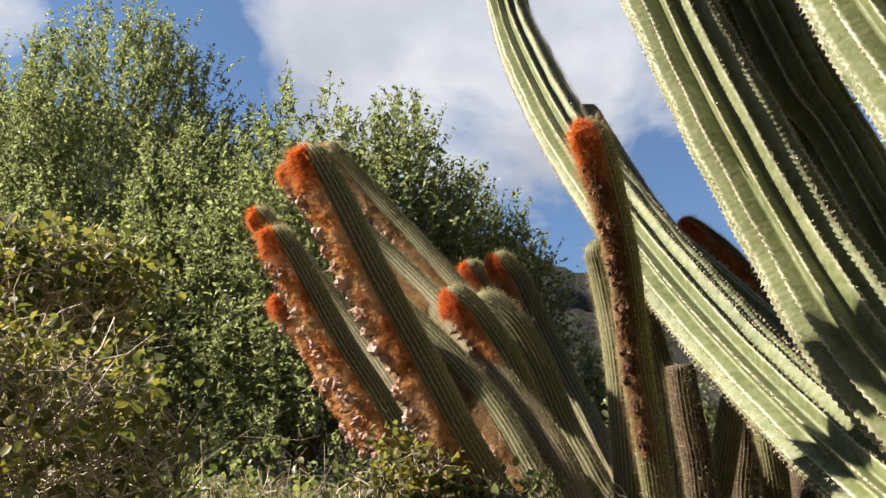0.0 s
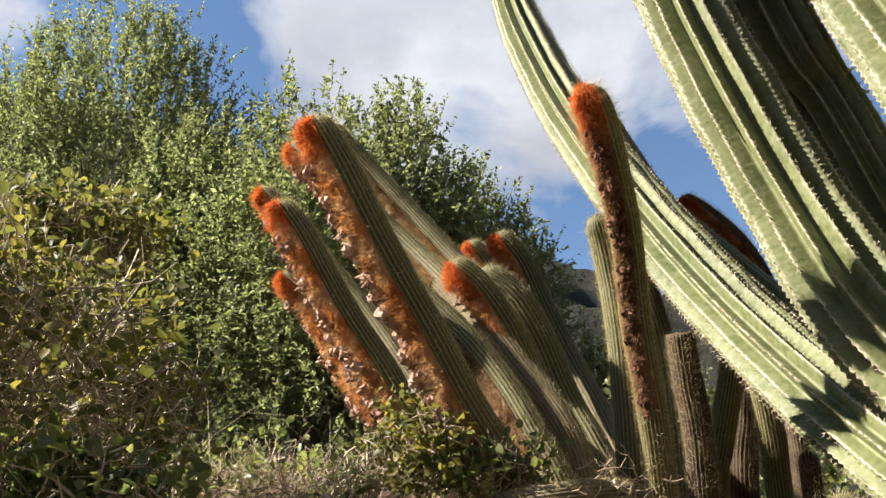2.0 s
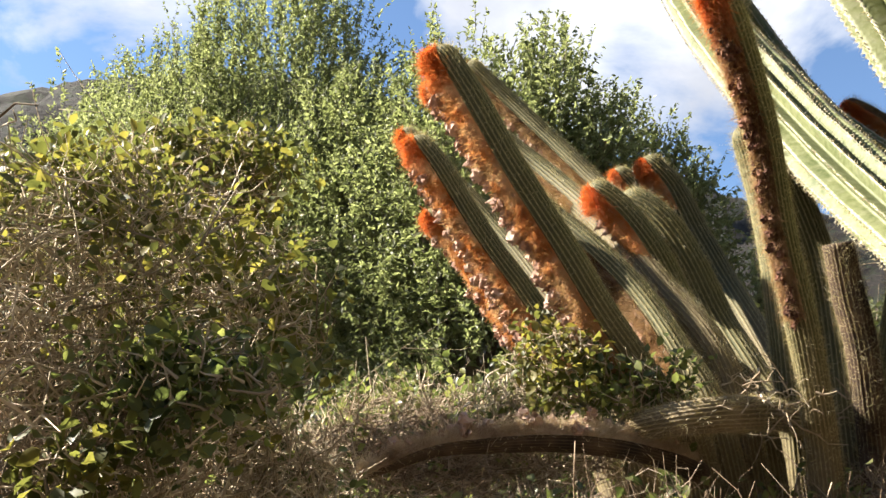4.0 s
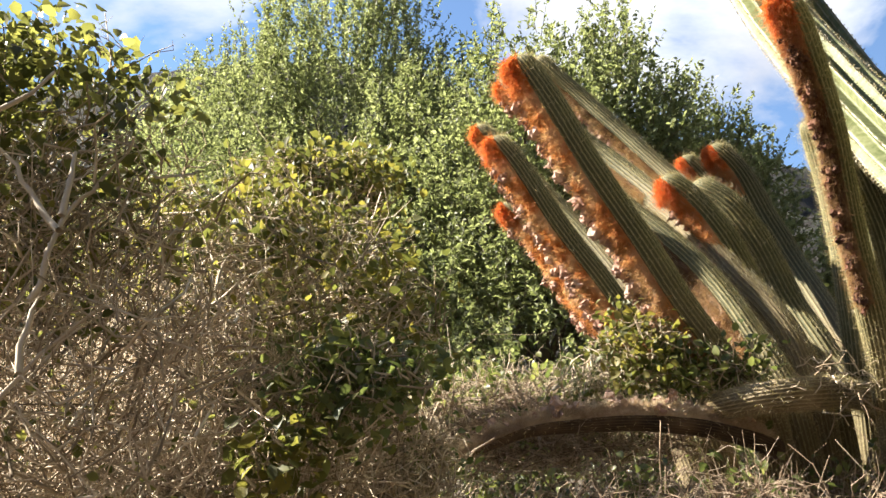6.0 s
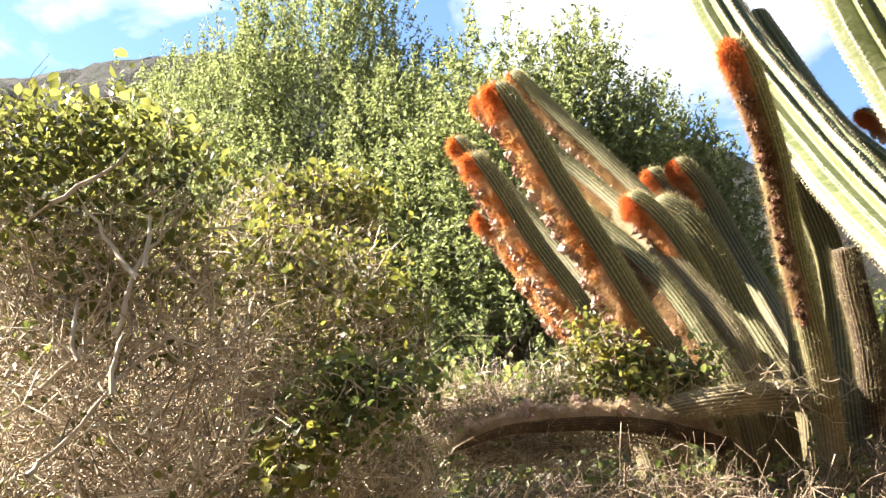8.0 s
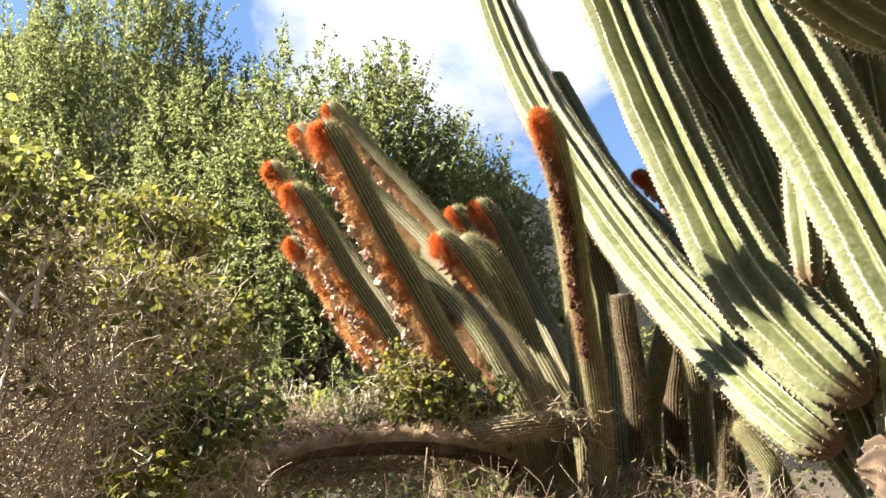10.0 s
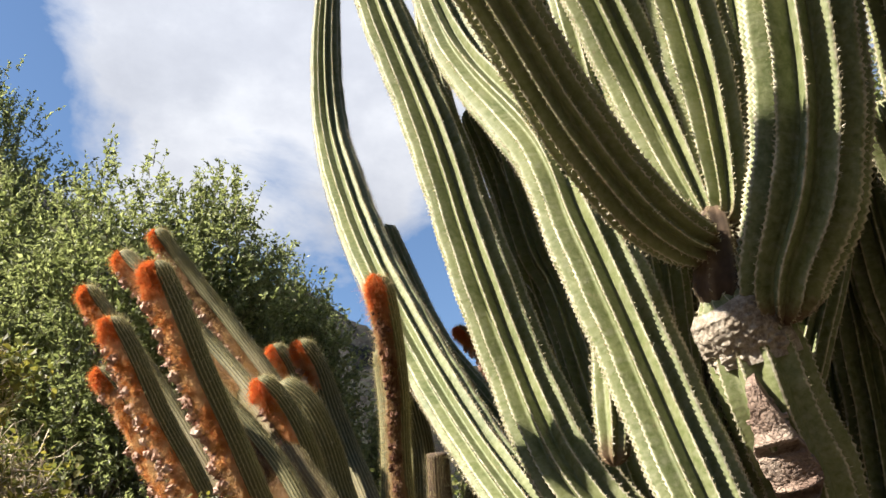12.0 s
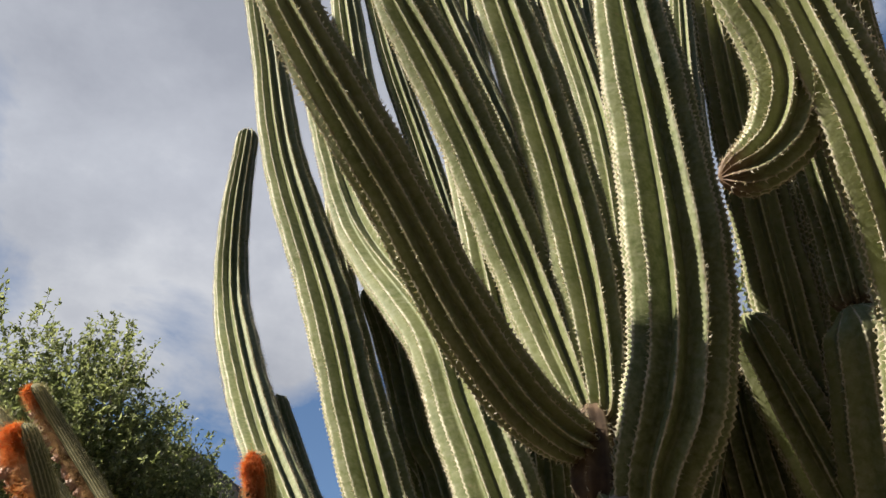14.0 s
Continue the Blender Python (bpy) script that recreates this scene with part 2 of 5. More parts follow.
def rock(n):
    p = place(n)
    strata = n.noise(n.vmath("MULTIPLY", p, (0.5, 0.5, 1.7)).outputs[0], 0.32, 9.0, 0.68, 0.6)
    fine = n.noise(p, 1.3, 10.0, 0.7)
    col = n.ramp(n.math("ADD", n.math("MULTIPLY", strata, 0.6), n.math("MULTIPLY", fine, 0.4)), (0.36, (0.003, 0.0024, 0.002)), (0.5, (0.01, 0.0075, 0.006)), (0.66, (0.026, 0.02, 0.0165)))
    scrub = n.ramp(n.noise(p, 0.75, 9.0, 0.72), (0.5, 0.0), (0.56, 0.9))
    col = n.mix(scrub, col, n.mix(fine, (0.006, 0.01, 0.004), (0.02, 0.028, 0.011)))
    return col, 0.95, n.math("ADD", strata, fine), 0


SKIN = material("green_ribbed_skin", column_skin, 0.0022)
BARK = material("corky_bark", trunk_bark, 0.006)
CRUST = material("cork_crust", crust, 0.006)
WOOLSKIN = material("olive_ribbed_skin", woolly_skin, 0.001)
DEADSKIN = material("dead_brown_skin", dead_skin, 0.002)
DRYSKIN = material("withered_skin", dry_skin, 0.002)
WOOL = material("rust_wool", wool_kind(False))
DULLWOOL = material("faded_wool", wool_kind(True))
OLDWOOL = material("weathered_wool", old_wool)
BRISTLE = material("golden_bristles", bristle)
SPINE = material("cream_spines", spine)
DRYFLOWER = material("dried_flower", dry_flower, 0.002)
DARKFLOWER = material("dark_dried_flower", dark_flower, 0.002)
TREELEAF = material("tree_leaf", leaf_kind((0.093, 0.112, 0.054), (0.187, 0.207, 0.112), (0.32, 0.342, 0.215), 0.54, 0.45))
SHRUBLEAF = material("shrub_leaf", leaf_kind((0.06, 0.065, 0.024), (0.13, 0.132, 0.05), (0.25, 0.24, 0.085), 0.58, 0.35))
YELLOWLEAF = material("yellow_green_leaf", leaf_kind((0.072, 0.078, 0.028), (0.13, 0.136, 0.044), (0.235, 0.2, 0.055), 0.5, 0.5))
BUSHLEAF = material("bush_leaf", leaf_kind((0.06, 0.08, 0.032), (0.125, 0.15, 0.058), (0.25, 0.255, 0.1), 0.5, 0.36))
TWIG = material("dry_twig", twig_kind((0.2, 0.145, 0.09), (0.45, 0.36, 0.25), (0.7, 0.61, 0.48)))
BROWNTWIG = material("brown_twig", twig_kind((0.12, 0.08, 0.05), (0.3, 0.22, 0.15), (0.55, 0.45, 0.34)))
STRAW = material("pale_straw", twig_kind((0.22, 0.16, 0.1), (0.36, 0.28, 0.19), (0.6, 0.52, 0.4)))
WOOD = material("tree_bark", twig_kind((0.05, 0.035, 0.025), (0.1, 0.075, 0.055), (0.2, 0.16, 0.12)))
SOIL = material("dry_soil", soil, 0.02)
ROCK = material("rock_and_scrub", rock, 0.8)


# ---- mesh helpers ----
def array_mesh(name, verts, faces, mat, uvs=None, smooth=True):
    """A mesh from arrays; faces all of one size; uvs one per vertex."""
    verts, faces = np.asarray(verts, np.float32).reshape(-1, 3), np.asarray(faces, np.int32)
    count, size = faces.shape
    mesh = bpy.data.meshes.new(name)
    mesh.vertices.add(len(verts))
    mesh.vertices.foreach_set("co", verts.ravel())
    mesh.loops.add(count * size)
    mesh.loops.foreach_set("vertex_index", faces.ravel())
    mesh.polygons.add(count)
    mesh.polygons.foreach_set("loop_start", np.arange(0, count * size, size, dtype=np.int32))
    mesh.polygons.foreach_set("loop_total", np.full(count, size, np.int32))
    mesh.polygons.foreach_set("use_smooth", np.full(count, smooth))
    if uvs is not None:
        layer = mesh.uv_layers.new(name="uv")
        layer.data.foreach_set("uv", np.asarray(uvs, np.float32)[faces.ravel()].ravel())
    mesh.materials.append(mat)
    mesh.update(calc_edges=True)
    return mesh


def thing(name, label, category, at=(0, 0, 0), group=""):
    ob = new(name)
    ob.location = at
    ob.empty_display_size = 0.1
    return tagged(ob, label, category, group)


def part(name, mesh, parent, label=""):
    """One mesh as a part of a thing, or of a part; its coordinates are those of the world."""
    ob = new(name, mesh)
    ob.parent = parent
    root = parent
    while root.parent:
        root = root.parent
    if parent == root:
        ob.location = -root.location
    return tagged(ob, label) if label else ob


def spline(points, step):
    """Points (x, y, z, r) of a smooth line through the given ones, about step apart."""
    p = np.array(points, float)
    p = np.vstack([2 * p[0] - p[1], p, 2 * p[-1] - p[-2]])
    out = []
    for a, b, c, d in zip(p, p[1:], p[2:], p[3:]):
        k = max(2, int(np.linalg.norm(c[:3] - b[:3]) / step))
        t = np.linspace(0, 1, k, endpoint=False)[:, None]
        out.append(0.5 * (2 * b + (c - a) * t + (2 * a - 5 * b + 4 * c - d) * t**2 + (3 * b - a - 3 * c + d) * t**3))
    out.append(p[-2][None])
    return np.vstack(out)


def frames_along(line):
    """Ahead, side and up for each point of a line, with no twist."""
    ahead = np.gradient(line[:, :3], axis=0)
    ahead /= np.linalg.norm(ahead, axis=1, keepdims=True)
    side = np.cross(ahead[0], (0.3, 0.9, 0.2))
    sides = []
    for a in ahead:
        side = side - a * (side @ a)
        side = side / np.linalg.norm(side)
        sides.append(side)
    sides = np.array(sides)
    return ahead, sides, np.cross(ahead, sides)


def unit(v):
    return v / np.maximum(np.linalg.norm(v, axis=-1, keepdims=True), 1e-9)


TOOTH = 0.0135                                           # metres from one areole to the next


def ribbed(name, line, ribs, depth, mat, rng, from_tip=True, dome=True, turn=0.0, wobble=0.02, per=6, beads=0.0, foot=False):
    """A ribbed stem along a line that begins at its tip. Gives the mesh and what is needed to set spines on its crests."""
    ahead, side, up = frames_along(line)
    dist = np.concatenate([[0], np.cumsum(np.linalg.norm(np.diff(line[:, :3], axis=0), axis=1))])
    r = line[:, 3].copy()
    if dome:                                             # a rounded tip
        reach = r[0] * 1.25
        r *= np.sqrt(np.clip(1 - np.clip(1 - dist / reach, 0, 1) ** 2, 0.0004, 1))
    if foot:                                             # a rounded foot
        reach = r[-1] * 1.1
        r *= np.sqrt(np.clip(1 - np.clip(1 - (dist[-1] - dist) / reach, 0, 1) ** 2, 0.06, 1))
    within = np.array((0.0, 0.1, 0.36, 0.5, 0.64, 0.9)) if beads else np.arange(per) / per      # close to the crest and the furrow
    n, m = len(line), ribs * len(within)
    u = np.append((np.arange(ribs)[:, None] + within).ravel(), ribs)
    angle = u / ribs * 2 * math.pi
    crest = np.abs((u % 1) - 0.5) * 2                    # 1 on the crest
    cut = 1 - depth * (1 - crest ** (1.0 if beads else 0.85))
    lumps = 1 + wobble * np.sin(dist[:, None] * 23 + rng.random() * 6) * np.sin(dist[:, None] * 9.7 + angle[None, :-1].repeat(1, 0)[0, 0]) + wobble * 0.6 * rng.standard_normal((n, 1)).cumsum(0) / np.sqrt(n)
    rad = r[:, None] * cut[None] * lumps * (1 + beads * (crest ** 6)[None] * np.cos(math.pi * (np.arange(n)[:, None] - (np.floor(u + 0.5) % ribs % 2)[None])))
    swing = angle[None] + turn * dist[:, None]
    verts = line[:, None, :3] + rad[..., None] * (np.cos(swing)[..., None] * side[:, None] + np.sin(swing)[..., None] * up[:, None])
    i, j = np.meshgrid(np.arange(n - 1), np.arange(m), indexing="ij")
    a = i * (m + 1) + j
    faces = np.stack([a, a + 1, a + m + 2, a + m + 1], -1).reshape(-1, 4)
    along = dist if from_tip else dist[-1] - dist
    uvs = np.stack([np.broadcast_to(u, (n, m + 1)), np.broadcast_to(along[:, None], (n, m + 1))], -1).reshape(-1, 2)
    verts = verts.reshape(-1, 3)
    # close the tip and the foot
    verts = np.vstack([verts, line[0, :3] - ahead[0] * line[0, 3] * 0.03, line[-1, :3]])
    uvs = np.vstack([uvs, [0.5, along[0]], [0.5, along[-1]]])
    top, foot = n * (m + 1), n * (m + 1) + 1
    caps = [(top, k + 1, k, k) for k in range(m)] + [(foot, (n - 1) * (m + 1) + k, (n - 1) * (m + 1) + k + 1, (n - 1) * (m + 1) + k + 1) for k in range(m)]
    mesh_faces = np.vstack([faces, np.array(caps)])
    verts_all = verts
    quads, tris = mesh_faces[:len(faces)], np.array(caps)[:, :3]
    both = np.vstack([quads[:, [0, 1, 2]], quads[:, [0, 2, 3]], tris])
    mesh = array_mesh(name, verts_all, both, mat, uvs)
    return mesh, (line, ahead, side, up, dist, r, turn, ribs)


def needles(roots, tips, width, rng, bend=None):
    """Thin tapered blades from roots to tips: one triangle each, or two joined pieces where they bend."""
    way = tips - roots
    across = unit(np.cross(way, rng.standard_normal(way.shape))) * (np.asarray(width).reshape(-1, 1) / 2)
    k = len(roots)
    if bend is None:
        verts = np.stack([roots - across, roots + across, tips], 1)
        faces = np.arange(3 * k).reshape(k, 3)
        return verts.reshape(-1, 3), faces
    mid = (roots + tips) / 2 + bend
    verts = np.stack([roots - across, roots + across, mid - across * 0.8, mid + across * 0.8, tips], 1)
    base = np.arange(k)[:, None] * 5
    faces = np.vstack([base + [0, 1, 3], base + [0, 3, 2], base + [2, 3, 4]])
    return verts.reshape(-1, 3), faces


def crest_points(data, gap, rng, skip=0.0):
    """Areoles: places and outward ways on the crests of a ribbed stem."""
    line, ahead, side, up, dist, r, turn, ribs = data
    count = int(dist[-1] / gap)
    d = (np.arange(count)[:, None] + 0.5 * (np.arange(ribs)[None] % 2) + 0.12 * rng.standard_normal((count, ribs))) * gap + skip
    d = np.clip(d, 0, dist[-1] - 0.01).ravel()
    k = np.tile(np.arange(ribs), count)
    theta = k / ribs * 2 * math.pi + turn * d
    at = lambda arr: np.stack([np.interp(d, dist, arr[:, c]) for c in range(3)], -1)
    out = unit(np.cos(theta)[:, None] * at(side) + np.sin(theta)[:, None] * at(up))
    return at(line) + out * np.interp(d, dist, r)[:, None], out, at(ahead), d


# ---- column cactus ----
WOOLLY = {
    "a": [(-0.296, 1.639, 2.349, 0.037), (-0.232, 1.651, 2.237, 0.039), (-0.145, 1.676, 2.066, 0.040), (-0.046, 1.711, 1.893, 0.040), (0.034, 1.745, 1.748, 0.039), (0.119, 1.783, 1.618, 0.039), (0.202, 1.856, 1.500, 0.039), (0.263, 1.913, 1.050, 0.035)],
    "b": [(-0.436, 2.000, 2.306, 0.035), (-0.362, 2.009, 2.202, 0.038), (-0.264, 2.025, 2.030, 0.039), (-0.171, 2.028, 1.890, 0.039), (-0.081, 2.021, 1.754, 0.039), (0.049, 2.010, 1.601, 0.037), (0.190, 2.006, 1.050, 0.035)],
    "c": [(-0.630, 2.637, 2.631, 0.034), (-0.478, 2.611, 2.444, 0.038), (-0.258, 2.523, 2.161, 0.039), (-0.113, 2.413, 1.939, 0.039), (0.044, 2.307, 1.707, 0.036), (0.186, 2.184, 1.050, 0.036)],
    "d": [(-0.540, 2.610, 2.315, 0.033), (-0.437, 2.597, 2.219, 0.034), (-0.319, 2.571, 2.031, 0.036), (-0.197, 2.494, 1.848, 0.036), (-0.047, 2.420, 1.659, 0.036), (0.132, 2.252, 1.050, 0.036)],
    "e": [(-0.437, 2.847, 2.986, 0.034), (-0.277, 2.843, 2.795, 0.037), (-0.086, 2.802, 2.559, 0.039), (0.095, 2.718, 2.310, 0.039), (0.226, 2.593, 2.059, 0.039), (0.359, 2.391, 1.743, 0.037), (0.375, 2.235, 1.050, 0.037)],
    "f": [(-0.504, 2.464, 2.707, 0.035), (-0.333, 2.408, 2.528, 0.039), (-0.126, 2.358, 2.317, 0.040), (0.048, 2.221, 2.093, 0.040), (0.165, 2.081, 1.894, 0.040), (0.299, 1.960, 1.625, 0.037), (0.339, 1.976, 1.050, 0.037)],
    "g": [(-0.152, 2.123, 2.164, 0.035), (0.009, 2.066, 1.992, 0.038), (0.112, 2.003, 1.853, 0.038), (0.185, 1.944, 1.712, 0.038), (0.257, 1.898, 1.528, 0.038), (0.314, 1.939, 1.050, 0.038)],
    "h": [(0.004, 2.105, 2.177, 0.037), (0.078, 2.118, 2.116, 0.040), (0.149, 2.127, 2.013, 0.042), (0.207, 2.145, 1.885, 0.042), (0.266, 2.108, 1.726, 0.042), (0.358, 2.067, 1.579, 0.042), (0.375, 2.040, 1.050, 0.039)],
    "i": [(0.091, 2.352, 2.236, 0.041), (0.187, 2.350, 2.162, 0.046), (0.264, 2.360, 2.032, 0.046), (0.325, 2.346, 1.862, 0.046), (0.393, 2.266, 1.688, 0.045), (0.432, 2.217, 1.560, 0.041), (0.419, 2.130, 1.050, 0.041)],
    "j": [(0.078, 2.953, 2.556, 0.040), (0.152, 2.968, 2.466, 0.043), (0.235, 2.955, 2.290, 0.043), (0.316, 2.861, 2.027, 0.040), (0.349, 2.516, 1.050, 0.040)],
    "k": [(0.175, 2.859, 2.553, 0.045), (0.264, 2.879, 2.446, 0.049), (0.334, 2.886, 2.271, 0.053), (0.407, 2.841, 2.080, 0.053), (0.474, 2.722, 1.882, 0.051), (0.508, 2.590, 1.721, 0.048), (0.510, 2.453, 1.571, 0.043), (0.466, 2.272, 1.050, 0.043)],
    "l": [(0.238, 1.301, 2.226, 0.033), (0.267, 1.334, 2.162, 0.036), (0.300, 1.393, 2.080, 0.033), (0.329, 1.456, 1.986, 0.029), (0.354, 1.545, 1.850, 0.029), (0.387, 1.617, 1.705, 0.029), (0.412, 1.691, 1.557, 0.029), (0.425, 1.747, 1.456, 0.029), (0.436, 1.800, 0.950, 0.034)],
    "m": [(0.391, 2.061, 2.296, 0.032), (0.422, 2.101, 2.187, 0.038), (0.445, 2.120, 2.007, 0.038), (0.454, 2.142, 1.820, 0.038), (0.454, 2.146, 1.680, 0.038), (0.454, 2.157, 1.520, 0.036), (0.450, 2.150, 0.950, 0.036)],
    "n": [(0.541, 1.917, 1.933, 0.032), (0.555, 1.945, 1.832, 0.034), (0.575, 1.976, 1.721, 0.034), (0.587, 2.020, 1.576, 0.034), (0.596, 2.064, 1.455, 0.034), (0.604, 2.080, 0.950, 0.036)],
    "o": [(0.479, 2.145, 2.236, 0.036), (0.519, 2.158, 2.116, 0.041), (0.555, 2.169, 1.969, 0.041), (0.565, 2.174, 1.787, 0.041), (0.556, 2.142, 1.574, 0.041), (0.550, 2.120, 0.950, 0.041)],
    "p": [(0.740, 2.112, 1.978, 0.029), (0.711, 2.148, 1.827, 0.032), (0.685, 2.174, 1.706, 0.032), (0.670, 2.218, 1.560, 0.032), (0.655, 2.240, 0.950, 0.034)],
    "q": [(0.801, 2.215, 1.958, 0.032), (0.791, 2.254, 1.801, 0.036), (0.775, 2.302, 1.591, 0.038), (0.770, 2.310, 0.950, 0.038)],
    "r": [(0.760, 2.052, 1.879, 0.029), (0.793, 2.104, 1.738, 0.032), (0.818, 2.171, 1.558, 0.032), (0.825, 2.200, 0.950, 0.034)],
    "s": [(0.811, 1.953, 1.672, 0.022), (0.816, 1.970, 1.513, 0.025), (0.816, 2.010, 1.311, 0.027), (0.815, 2.020, 0.900, 0.028)],
    "t": [(0.788, 1.798, 1.563, 0.022), (0.833, 1.769, 1.488, 0.027), (0.867, 1.745, 1.401, 0.031), (0.865, 1.734, 1.277, 0.031), (0.860, 1.730, 0.850, 0.031)],
    "u": [(0.749, 2.484, 2.530, 0.023), (0.824, 2.501, 2.485, 0.027), (0.907, 2.510, 2.406, 0.029), (0.977, 2.523, 2.294, 0.031), (1.017, 2.534, 2.134, 0.032), (1.018, 2.527, 1.892, 0.032), (1.000, 2.400, 1.000, 0.032)],
    "v": [(-0.400, 1.512, 1.427, 0.005), (-0.348, 1.530, 1.451, 0.011), (-0.277, 1.563, 1.481, 0.016), (-0.182, 1.606, 1.495, 0.021), (-0.069, 1.647, 1.502, 0.024), (0.043, 1.691, 1.495, 0.025), (0.143, 1.755, 1.473, 0.024), (0.210, 1.830, 1.447, 0.024)],
    "w": [(0.053, 1.718, 1.521, 0.022), (0.119, 1.704, 1.534, 0.030), (0.195, 1.685, 1.544, 0.033), (0.265, 1.723, 1.552, 0.033), (0.356, 1.890, 1.568, 0.033), (0.479, 2.118, 1.572, 0.033)],
}
